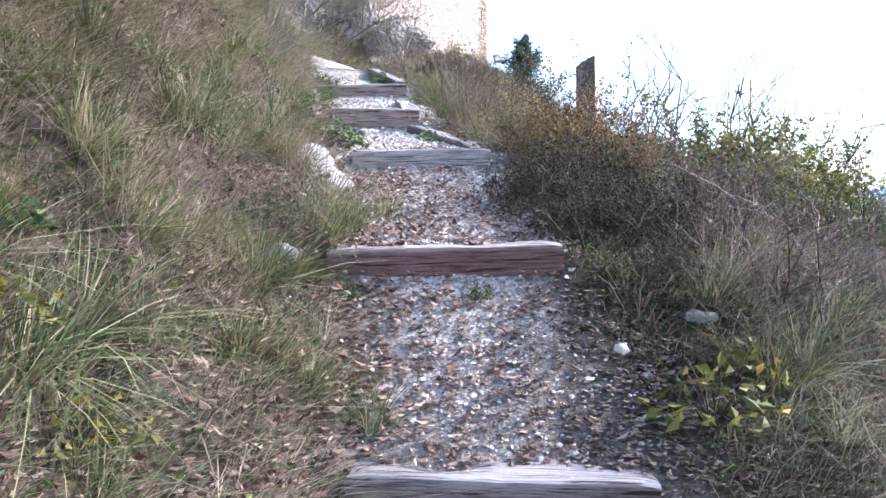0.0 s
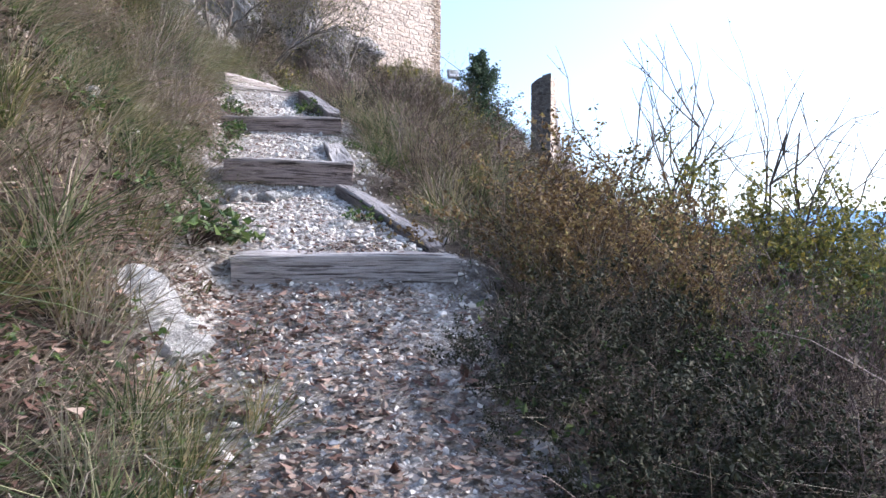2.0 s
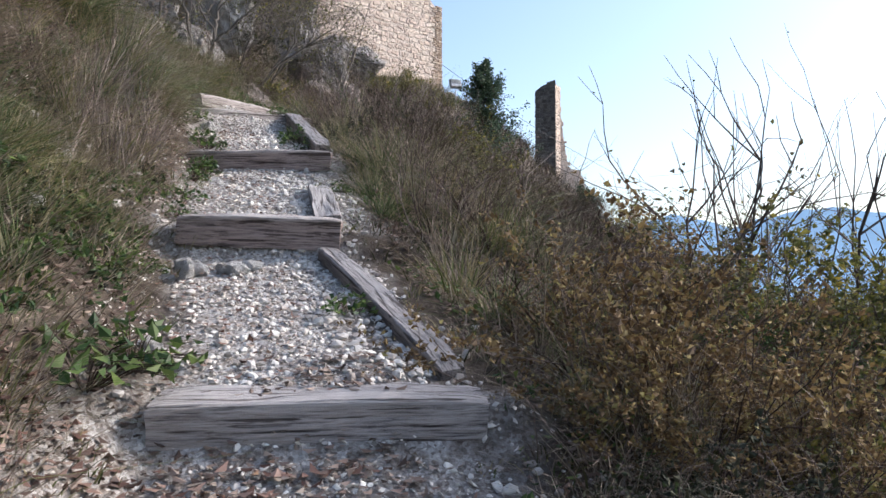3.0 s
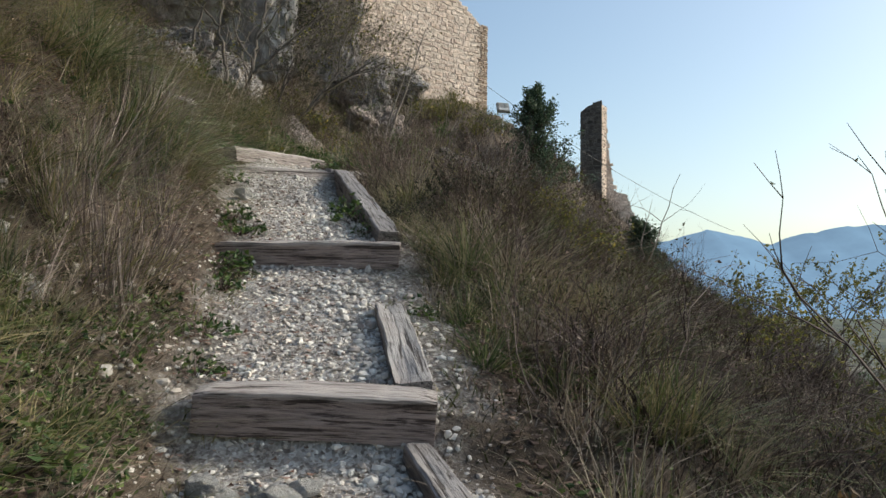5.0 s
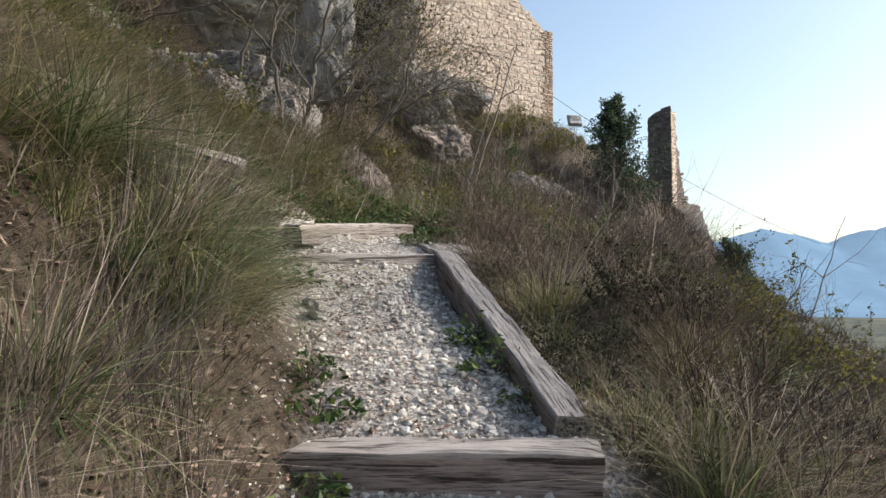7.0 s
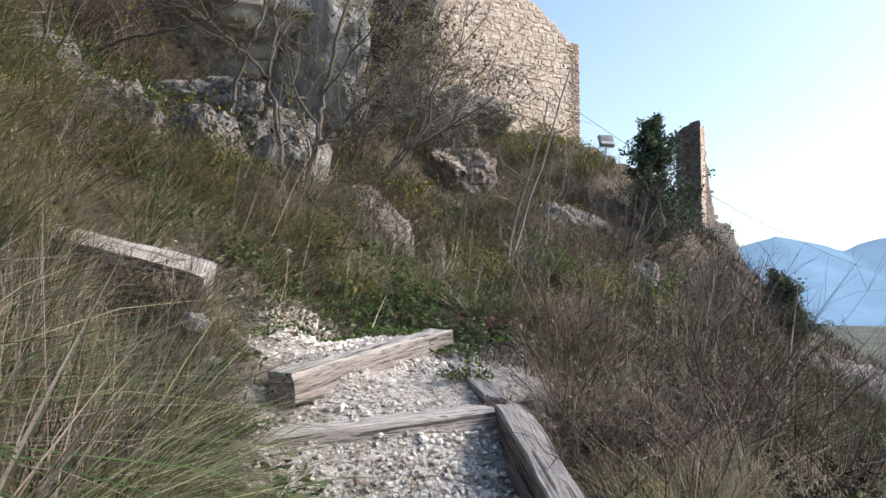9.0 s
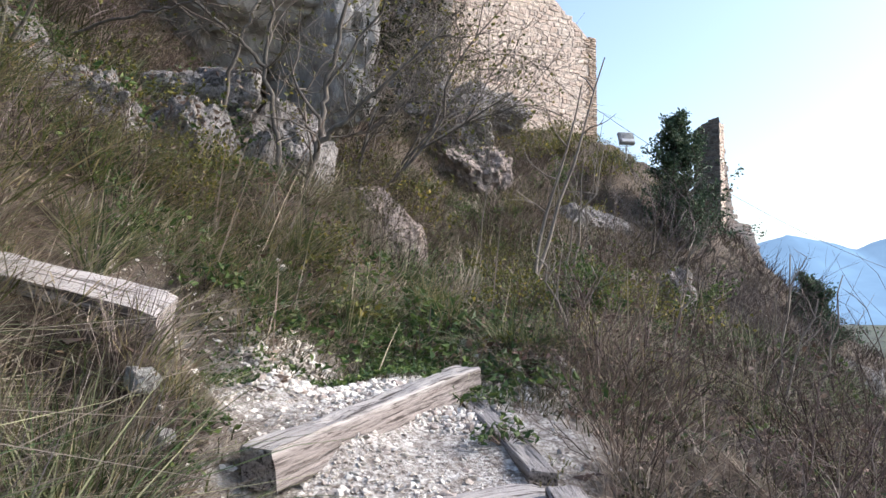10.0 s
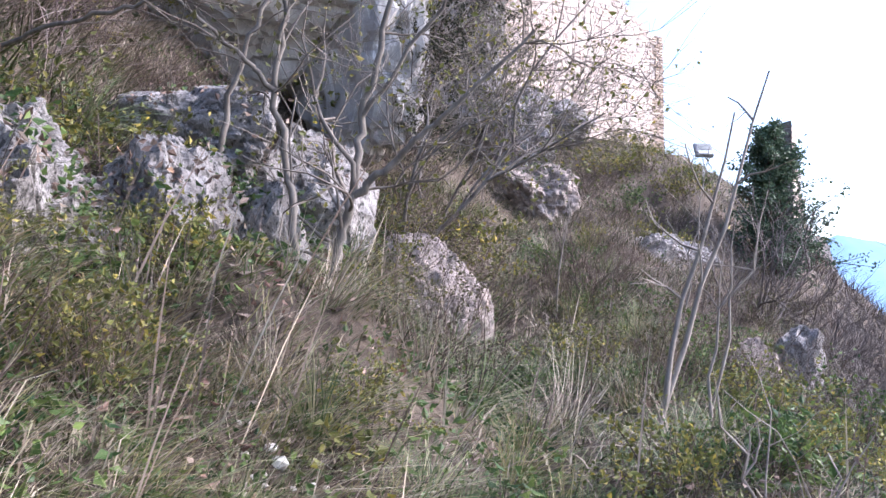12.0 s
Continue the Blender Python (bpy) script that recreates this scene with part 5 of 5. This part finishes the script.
TUSSOCK_PLACES_TOP = [(1, -2.2, 10.15, 1.3), (0, -2.3, 10.3, 1.2), (2, -2.25, 10.45, 1.1), (3, -2.2, 10.5, 0.7), (0, -2.42, 10.55, 1.0), (3, -2.4, 10.4, 0.7), (2, -2.2, 10.86, 0.55), (1, -2.24, 10.8, 0.5), (0, -0.55, 3.95, 0.7)]
for k, x, y, size in TUSSOCK_PLACES_LOWER + TUSSOCK_PLACES_MIDDLE + TUSSOCK_PLACES_UPPER + TUSSOCK_PLACES_TOP:
    plant(k, x, y, size)
TUSSOCK_PLACES_LOWER = [(1, -0.42, 3.72, 0.95), (0, -0.5, 3.6, 0.8), (1, -0.38, 3.9, 0.75), (2, -0.6, 3.75, 0.9), (1, -0.55, 3.3, 0.6), (0, 1.2, 3.3, 0.9), (2, 1.35, 3.6, 1.0), (0, 1.5, 3.1, 1.0), (1, 1.3, 2.9, 0.9), (2, 1.6, 2.6, 1.0), (0, 1.75, 3.4, 1.0), (1, 1.5, 2.3, 0.9), (2, 1.9, 2.9, 1.0), (0, 1.45, 2.7, 0.8), (0, -2.1, 9.5, 1.3), (2, -2.3, 9.52, 1.35), (0, -2.2, 9.7, 1.2), (1, -2.45, 9.7, 1.3), (2, -2.05, 9.35, 1.2), (0, -2.6, 9.6, 1.3)]
TUSSOCK_PLACES_MIDDLE = [(3, -2.15, 9.5, 0.85), (3, -2.35, 9.6, 0.9), (3, -2.55, 9.65, 0.9), (3, -2.25, 9.8, 0.85), (2, -2.4, 9.45, 1.4), (0, 0.3, 7.6, 0.8), (0, 0.1, 8.2, 0.9), (2, 0.2, 7.9, 1.0), (1, -0.05, 8.9, 1.0), (2, 0.15, 8.6, 1.1)]
for k, x, y, size in TUSSOCK_PLACES_LOWER + TUSSOCK_PLACES_MIDDLE:
    plant(k, x, y, size)
for k, x, y, size in ((0, -0.88, 3.22, 0.8), (1, -0.64, 3.22, 0.9), (0, -0.99, 2.16, 1.0), (0, -0.63, 2.59, 0.8), (0, -0.19, 2.71, 0.6), (1, -0.27, 4.1, 0.7), (1, -1.17, 3.41, 1.0), (0, -0.96, 4.35, 1.0), (1, -1.2, 2.67, 1.0), (2, -0.77, 4.18, 1.0), (0, -0.99, 1.91, 0.9), (2, -0.44, 3.01, 0.8), (1, -1.27, 4.62, 1.1), (2, -0.99, 2.56, 1.0)):
    plant(k, x, y, size)
for n in range(24):
    y = r.uniform(7.9, 9.9)
    plant((2, 0, 2, 1)[n % 4], r.uniform(-2.75, -1.8), y, r.uniform(0.8, 1.2))
for n in range(30):
    y = r.uniform(5.6, 8.2)
    plant((2, 1, 2, 0)[n % 4], float(centre(y)) - r.uniform(1.0, 1.7), y, r.uniform(0.6, 0.95))
for _ in range(80):
    y = r.uniform(4.6, 11)
    strewn_plant(int(r.choice([0, 1, 1, 2, 2])), float(centre(y)) + r.uniform(0.78, 2.1), y, r.uniform(0.75, 1.2))
for _ in range(32):
    y = r.uniform(1.0, 6.5)
    plant(int(r.choice([0, 0, 1, 2])), float(centre(y)) - r.uniform(0.8, 2.4), y, r.uniform(0.6, 1.0))
for n in range(105):
    y = r.uniform(0.2, 13.5)
    d = -1.1 - 2.2 * r.uniform(0, 1) ** 1.3 if n % 4 else 0.85 + 1.6 * r.uniform(0, 1)
    kind = int(r.choice([0, 0, 1, 2, 2, 3] if d < 0 else [0, 0, 1, 2]))
    strewn_plant(0 if kind == 3 and y < 6 else kind, float(centre(y)) + d, y, r.uniform(0.6, 1.1) * (1 if d < 0 else 0.7))
for _ in range(130):
    y = 12.5 + 10 * r.uniform(0, 1) ** 1.4
    strewn_plant(int(r.choice([0, 0, 0, 0, 1, 2])), r.uniform(-4.6, 2.0), y, r.uniform(0.7, 1.25))
for k, places in STREWN.items():
    source = TUFTS[k][2]
    co = np.zeros(len(source.vertices) * 3)
    source.vertices.foreach_get("co", co)
    co, quad = co.reshape(-1, 3), np.array([tuple(p.vertices) for p in source.polygons])
    v = np.concatenate([co @ np.array(m)[:3, :3].T + np.array(m)[:3, 3] for m in places])
    f = np.concatenate([quad + len(co) * n for n in range(len(places))])
    thing("rough_grass", raw_mesh("rough_grass", v, f, source.materials[0]), "scattered rough tussocks of " + ("green grass", "yellow-green grass", "dead straw", "grey stems")[k], "grass", kind="stuff")


def weed(x, y, size, seed, material, label):
    """A low plant of broad leaves on short stalks."""
    q = np.random.default_rng(seed)
    n = 90
    a, rad = q.uniform(0, 2 * np.pi, n), 0.22 * np.sqrt(q.uniform(0, 1, n))
    p = np.stack([rad * np.cos(a), rad * np.sin(a), 0.24 * q.uniform(0.1, 1, n) * (1 - rad / 0.3)], -1)
    v, f = leaf_cards(p, n, 0.055, q, 0.35)
    w = thing("leafy_weed", None, label, "weeds", "leafy weeds on the bank", at=on_ground(x, y, 0, size, 0.0))
    tagged(part("foliage", raw_mesh("foliage", v, f, material), w), kind="stuff")
    tubes = [([np.array([0, 0, -0.03]), pt * 0.6 + np.array([0, 0, 0.02]), pt], [0.003, 0.002, 0.0015], 0) for pt in p[:40]]
    tagged(part("stalk_clump", limbs_mesh("stalk_clump", tubes, M_TWIG, 3), w), kind="stuff")


WEED_PLACES_LOWER = [(1.0, 2.7, 1.1), (1.15, 2.9, 0.9), (-0.85, 1.9, 0.9), (-1.05, 1.8, 1.0), (-1.2, 2.1, 0.8), (-0.7, 5.35, 1.0), (-0.74, 5.12, 1.1), (-0.1, 6.02, 0.6), (-0.28, 7.9, 0.35), (-1.12, 7.25, 0.6), (-1.2, 7.6, 0.7), (-1.28, 8.45, 0.6), (-1.36, 8.5, 0.8), (-1.4, 8.9, 0.8), (-1.5, 9.2, 0.7), (-1.3, 8.2, 0.6), (-0.65, 9.1, 0.5), (-0.35, 3.3, 0.3), (0.2, 3.3, 0.35), (-1.2, 6.8, 0.5), (-0.95, 5.0, 0.6), (-1.05, 5.5, 0.7), (-1.2, 6.1, 0.7), (-1.0, 6.35, 0.5), (-1.2, 5.0, 0.7), (-1.35, 5.7, 0.7)]
WEED_PLACES_MIDDLE = [(-2.6, 11.95, 0.8), (-2.35, 12.05, 0.8), (-2.9, 11.75, 0.7), (-2.15, 10.8, 0.5), (-2.2, 10.62, 0.6), (-0.76, 9.4, 0.75), (-0.84, 9.75, 0.8), (-1.85, 10.3, 0.8), (-2.05, 10.45, 0.7), (-1.25, 11.4, 0.6), (-1.45, 12.35, 0.9), (-1.7, 12.6, 1.0), (-1.2, 12.4, 0.9), (-0.7, 14.2, 1.6), (-2.0, 12.9, 1.0), (-3.4, 13.6, 1.2), (-3.2, 14.2, 1.1), (-1.0, 13.0, 1.0)]
for k, (x, y, size) in enumerate(WEED_PLACES_LOWER + WEED_PLACES_MIDDLE):
    yellow = k in (0, 1, 2, 3)
    weed(x, y, size, 300 + k, M_YELLOW if yellow else M_GREEN, "low weed with yellowing broad leaves" if yellow else "low weed with fresh green leaves")

for k, (x, y, size, yellow) in enumerate([(-2.2, 12.9, 1.0, True), (-2.4, 13.05, 0.9, True), (-2.05, 13.1, 0.9, True), (-1.75, 13.3, 1.3, False), (-1.6, 13.2, 1.1, False), (-1.85, 13.5, 1.2, False), (-0.5, 13.0, 0.9, True), (-1.25, 12.9, 0.8, True), (-3.2, 13.9, 1.3, True), (-3.3, 13.6, 1.1, True), (-3.05, 14.0, 1.2, False), (-3.5, 13.2, 1.0, False), (-1.3, 13.6, 1.0, False), (-0.8, 13.4, 1.0, True)]):
    weed(x, y, size, 360 + k, M_YELLOW if yellow else M_GREEN, "bushy weed with yellow-green leaves" if yellow else "bushy weed with bright green leaves")
for x, y, size, turn in ((1.6, 5.3, 0.8, 0), (1.9, 5.7, 0.9, 60), (1.75, 6.2, 0.9, 120), (2.1, 5.2, 0.9, 200), (1.5, 6.6, 0.8, 300)):
    scale_copy(KINDS[4], on_ground(x, y, turn, size))
for x, y, size, turn in ((-2.95, 18.1, 1.7, 0), (-2.55, 18.5, 1.7, 90), (-2.75, 15.0, 0.7, 40)):
    scale_copy(KINDS[3], on_ground(x, y, turn, size))

# tall bare shrubs at the edge of the drop
for n, (x, y, h, seed) in enumerate([(2.2, 8.0, 1.8, 121), (1.75, 7.2, 1.5, 122), (2.7, 7.6, 1.9, 123), (3.0, 8.9, 2.0, 124), (3.5, 8.0, 1.9, 125), (2.3, 6.6, 1.4, 126)]):
    shrub("bare_shrub", "tall bare thorny shrub with knotted twigs", "shrub", seed, 4, h * 0.95, 0.016, 2, M_DARK_BARK, M_YELLOW, 10, 0.03, 0.55, 0.3, 3, "bare shrubs at the drop", on_ground(x, y), 0.2, 0.6)
for x, y, size, seed in ((3.4, 7.6, 1.25, 171), (4.2, 8.6, 1.4, 172), (2.9, 6.4, 1.0, 173), (3.9, 6.6, 1.2, 174), (2.2, 7.4, 0.8, 175), (5.0, 9.5, 1.4, 176), (4.7, 7.2, 1.35, 177), (5.4, 8.3, 1.5, 178), (3.3, 5.6, 1.0, 179), (3.0, 4.9, 1.0, 180), (3.9, 5.7, 1.2, 186), (2.35, 5.9, 1.0, 193), (2.65, 6.35, 1.0, 195), (2.0, 6.3, 0.85, 197), (2.5, 5.4, 0.9, 199), (4.3, 11.0, 1.0, 201), (5.0, 10.8, 1.1, 205)):
    shrub("leafy_shrub", "waist-high shrub with yellowing green leaves", "shrub", seed, 12, (0.58 if seed < 180 else 0.8) * size, 0.01, 3, M_DARK_BARK, M_YELLOW if seed % 2 else M_GREEN, 3000, 0.034, 0.6, 0.3, 3, "leafy shrubs at the drop", on_ground(x, y), 0.25)
shrub("autumn_tree", "small tree with yellow-green autumn leaves", "tree", 131, 9, 3.0, 0.03, 3, M_DARK_BARK, M_YELLOW, 9000, 0.06, 0.5, 0.3, 3, "", on_ground(9.3, 24.0, 0, 1.3), 0.2)

# saplings
def sapling(x, y, tops, seed, label, radius=0.012):
    r = np.random.default_rng(seed)
    base = np.array([x, y, float(height(x, y)) - 0.1])
    tubes, tips = [], []
    for tx, ty, tz in tops:
        pts = [base + (np.array([tx, ty, tz]) - base) * f + r.normal(0, 0.02, 3) * (0 < f < 1) for f in np.linspace(0, 1, 8)]
        tubes.append((pts, [radius * (1 - 0.75 * f) for f in np.linspace(0, 1, 8)], 1))
        for k in range(3):
            i = r.integers(3, 7)
            d = np.array([r.normal(0, 0.6), r.normal(0, 0.4), 0.8])
            grow(r, pts[i], d / np.linalg.norm(d), r.uniform(0.15, 0.45), radius * 0.4, 1, tubes, tips, 0.3, 2)
    s = thing("sapling", None, label, "sapling", "saplings on the slope", at=Matrix.Translation(base))
    tubes = [([p - base for p in pts], rad, d) for pts, rad, d in tubes]
    part("stem", limbs_mesh("stem", tubes, M_PALE_BARK, 6), s)


sapling(-1.1, 14.95, [(-0.44, 14.95, 6.95), (-0.63, 14.95, 6.72)], 141, "slender bare sapling with a forked top", 0.02)
sapling(-0.8, 15.1, [(-0.6, 15.1, 6.15), (-0.42, 15.1, 6.3)], 142, "slender bare sapling on the slope", 0.012)
sapling(-0.86, 13.2, [(-1.1, 13.2, 5.35), (-0.75, 13.2, 5.15)], 149, "forked brown sapling at the edge of the slope", 0.011)
sapling(0.2, 13.0, [(0.32, 13.0, 5.2), (0.5, 13.1, 4.95)], 143, "thin pale sapling on the falling slope")
sapling(0.6, 13.5, [(0.8, 13.5, 5.1)], 144, "thin pale sapling on the falling slope")
sapling(-0.2, 13.7, [(-0.05, 13.6, 5.3)], 148, "thin pale sapling on the falling slope")
sapling(2.4, 14.5, [(2.9, 14.4, 4.9), (2.5, 14.6, 4.4)], 145, "thin bare sapling above the valley")
sapling(-1.6, 18.5, [(-1.4, 18.4, 7.4)], 146, "slender pale sapling on the hillside")
sapling(-0.3, 19, [(0.0, 18.9, 7.3)], 147, "slender pale sapling on the hillside")


def bare_tree(name, x, y, label, seed, trunks, tall, radius, depth=4, leaf=None, leaves=0):
    r = np.random.default_rng(seed)
    tubes, tips = [], []
    for lx, ly in trunks:
        d = np.array([lx, ly, 1.0])
        grow(r, np.array([r.normal(0, 0.05), r.normal(0, 0.05), -0.15]), d / np.linalg.norm(d), tall * 0.42 * r.uniform(0.85, 1.15), radius * r.uniform(0.5, 0.68), depth, tubes, tips, 0.34, 5, 0.7, 0.04, 4, 0.53)
    tree = thing(name, None, label, "tree", "bare trees on the bank", at=on_ground(x, y))
    part("trunk", limbs_mesh("trunk", [t for t in tubes if t[2] >= depth - 1], M_BARK, 8), tree)
    tagged(part("branchwork", limbs_mesh("branchwork", [t for t in tubes if t[2] < depth - 1], M_TREE_TWIG, 4), tree), kind="stuff")
    if leaves:
        t = np.array(tips)
        i, j = r.integers(0, len(t), leaves), r.integers(0, t.shape[1], leaves)
        v, f = leaf_cards(t[i, j] + r.normal(0, 0.03, (leaves, 3)), leaves, 0.05, r, 0.2)
        tagged(part("foliage", raw_mesh("foliage", v, f, leaf), tree), kind="stuff")


def limbed_tree(label, base, limbs, seed, leaf, leaves):
    """A tree whose main limbs run through a few given places; twigs grow out of them at random."""
    r = np.random.default_rng(seed)
    base = np.array(base)
    main, fine, tips = [], [], []
    for radius, thin, places in limbs:
        corner = np.array(places) - base
        k = np.linspace(0, len(corner) - 1, 5 * len(corner))
        pts = np.stack([np.interp(k, np.arange(len(corner)), corner[:, c]) for c in range(3)], -1)
        pts[1:-1] = (pts[:-2] + 2 * pts[1:-1] + pts[2:]) / 4 + r.normal(0, 0.012, (len(pts) - 2, 3))
        main.append((list(pts), list(np.linspace(radius, thin, len(pts))), 3))
        for n in range(7):
            i = int(r.integers(len(pts) // 3, len(pts)))
            d = (pts[min(i + 1, len(pts) - 1)] - pts[i - 1])
            d = d / np.linalg.norm(d) + r.normal(0, 0.55, 3)
            grow(r, pts[i], d / np.linalg.norm(d), r.uniform(0.35, 0.75), thin * r.uniform(0.45, 0.8), 2, fine, tips, 0.4, 3, 0.7, 0.06, 4, 0.55)
    tree = thing("bare_tree", None, label, "tree", "bare trees on the bank", at=Matrix.Translation(base))
    for tube_data in main:
        part("limb", limbs_mesh("limb", [tube_data], M_TRUNK, 8), tree)
    tagged(part("branchwork", limbs_mesh("branchwork", fine, M_TREE_TWIG, 4), tree), kind="stuff")
    t = np.array([p[:3] for p in tips])
    i, j = r.integers(0, len(t), leaves), r.integers(0, t.shape[1], leaves)
    v, f = leaf_cards(t[i, j] + r.normal(0, 0.03, (leaves, 3)), leaves, 0.045, r, 0.2)
    tagged(part("foliage", raw_mesh("foliage", v, f, leaf), tree), kind="stuff")


limbed_tree("grey forked bare tree on the bank", (-2.93, 14.76, 5.5),
            [(0.036, 0.027, [(-2.93, 14.76, 5.5), (-2.87, 14.76, 5.9), (-2.77, 14.76, 6.27)]), (0.025, 0.01, [(-2.77, 14.76, 6.25), (-2.5, 14.72, 6.46), (-2.28, 14.7, 6.66), (-1.74, 14.7, 7.15)]),
             (0.026, 0.012, [(-2.77, 14.76, 6.25), (-2.74, 14.8, 6.74), (-2.58, 14.8, 7.37), (-2.4, 14.9, 8.2)]), (0.014, 0.007, [(-2.73, 14.8, 6.72), (-2.35, 14.7, 7.2), (-1.85, 14.6, 7.75)])], 151, M_YELLOW, 420)
limbed_tree("thin dark bare tree beside limestone", (-3.0, 14.42, 5.5),
            [(0.025, 0.012, [(-3.0, 14.42, 5.5), (-3.01, 14.45, 6.0), (-3.06, 14.5, 6.35), (-3.17, 14.5, 6.83), (-3.08, 14.5, 7.3), (-3.2, 14.5, 8.1)]), (0.016, 0.009, [(-3.16, 14.5, 6.8), (-3.33, 14.42, 6.98), (-3.75, 14.3, 7.35)])], 152, M_YELLOW, 260)
limbed_tree("leaning pale bare tree above the outcrop", (-3.72, 15.0, 6.3),
            [(0.022, 0.01, [(-3.75, 15.0, 6.2), (-3.62, 15.0, 6.95), (-3.4, 15.0, 7.5), (-3.3, 15.1, 8.3)]), (0.014, 0.007, [(-4.6, 14.2, 7.0), (-4.1, 14.1, 7.1), (-3.6, 14.0, 7.12), (-3.2, 13.9, 7.3)])], 157, M_OLIVE, 200)
bare_tree("bare_tree", -4.6, 13.2, "bare tree among limestone outcrops", 153, [(0.1, 0.1), (0.6, 0.1)], 2.3, 0.03, 4)
bare_tree("bare_tree", -3.2, 18.0, "bare tree below the cliff", 154, [(0.1, -0.1), (0.4, 0.1)], 4.0, 0.05, 4, M_YELLOW, 900)
bare_tree("bare_tree", -3.1, 20.5, "bare tree beside the crag", 155, [(0.0, 0), (-0.4, 0.1)], 3.6, 0.04, 4, M_YELLOW, 900)
bare_tree("bare_tree", -3.7, 24.0, "bare tree below the ruined wall", 159, [(0.1, 0), (-0.4, 0)], 4.4, 0.045, 4, M_YELLOW, 1100)
bare_tree("bare_tree", -4.0, 25.5, "bare tree beside the crag under the wall", 160, [(0.1, 0), (-0.3, 0)], 5.5, 0.055, 4, M_YELLOW, 700)
bare_tree("bare_tree", -5.8, 16.5, "bare tree high on the bank", 156, [(0.2, 0), (-0.3, 0)], 4.0, 0.05, 4)
for x, y, h, seed in ((1.3, 22.0, 0.8, 187), (1.9, 21.8, 1.1, 188), (2.5, 22.0, 1.3, 189), (3.1, 22.5, 1.4, 190), (2.6, 23.4, 1.2, 191), (3.4, 23.8, 1.5, 192), (1.9, 19.6, 0.8, 181), (2.9, 21.0, 1.1, 182), (1.3, 18.0, 1.1, 183), (0.9, 21.0, 1.3, 184), (3.6, 19.5, 1.4, 185)):
    shrub("bare_thicket", "dark tangled leafless thorn bush on the slope", "shrub", seed, 14, h, 0.022, 3, M_THORN, None, 0, 0.03, 1.0, 0.4, 3, "bare thorn bushes on the slope", on_ground(x, y), 0.3, 0.72)


def evergreen(x, y, top, width, seed, label):
    r = np.random.default_rng(seed)
    z = float(height(x, y))
    h = top - z
    tree = thing("evergreen_tree", None, label, "tree", at=pose(x, y, z))
    tubes, tips = [], []
    trunk = [np.array([r.normal(0, 0.04), r.normal(0, 0.04), -0.2 + (h + 0.1) * f]) for f in np.linspace(0, 1, 9)]
    tubes.append((trunk, [0.09 * (1 - 0.85 * f) for f in np.linspace(0, 1, 9)], 2))
    for k in range(120):
        f = 0.06 + 0.92 * r.uniform(0, 1) ** 1.5
        a = r.uniform(0, 2 * np.pi)
        reach = width * (1.0 - 0.78 * f) * r.uniform(0.25, 1.0)
        d = np.array([math.cos(a), math.sin(a), r.uniform(0.1, 0.6)])
        grow(r, trunk[0] + (trunk[-1] - trunk[0]) * f, d / np.linalg.norm(d), reach, 0.02, 1, tubes, tips, 0.25, 3, 0.5)
    part("trunk", limbs_mesh("trunk", tubes, M_DARK_BARK, 5), tree)
    t = np.array(tips)
    n = 15000
    i, j = r.integers(0, len(t), n), r.integers(0, t.shape[1], n)
    v, fc = leaf_cards(t[i, j] + r.normal(0, 0.06, (n, 3)), n, 0.075, r, 0.1)
    tagged(part("crown", raw_mesh("crown", v, fc, M_EVERGREEN), tree), kind="stuff")


evergreen(2.25, 25.4, 9.0, 1.35, 161, "dark evergreen tree on the slope below the ruin")
evergreen(5.8, 27.5, 5.6, 0.9, 162, "low dark evergreen bush at the edge of the slope")


# ---- plants rooted in the rocks ----
def overgrow(prefix, count, material, size, seed, name, label, patch):
    """Leaves sitting on the upward sides of the rocks, in patches."""
    q = np.random.default_rng(seed)
    pts = []
    for ob in [o for o in scene.objects if o.name.split(".")[0] == prefix and o.type == "MESH"]:
        for f in ob.data.polygons:
            n = (ob.matrix_basis.to_3x3() @ f.normal).normalized()
            p = ob.matrix_basis @ f.center
            if n.z > -0.2 and noise.noise(p * 1.7 + Vector((seed, 0, 0))) > patch:
                pts.append(p + n * 0.03)
    pts = np.array([tuple(p) for p in pts])
    pts = pts[pts[:, 2] > height(pts[:, 0], pts[:, 1])]
    pts = pts[q.integers(0, len(pts), count)] + q.normal(0, 0.05, (count, 3))
    v, f = leaf_cards(pts, count, size, q, 0.2)
    thing(name, raw_mesh(name, v, f, material), label, "plants", kind="stuff")


overgrow("rock_outcrop", 3200, M_GREEN, 0.05, 3, "rock_plants", "green plants rooted in the limestone outcrops", 0.12)
overgrow("rock_outcrop", 1300, M_LITTER, 0.05, 8, "rock_leaf_litter", "dead leaves caught on the limestone outcrops", 0.1)
overgrow("cliff", 5000, M_YELLOW, 0.09, 5, "cliff_plants", "yellow-green plants hanging on the cliff", 0.1)
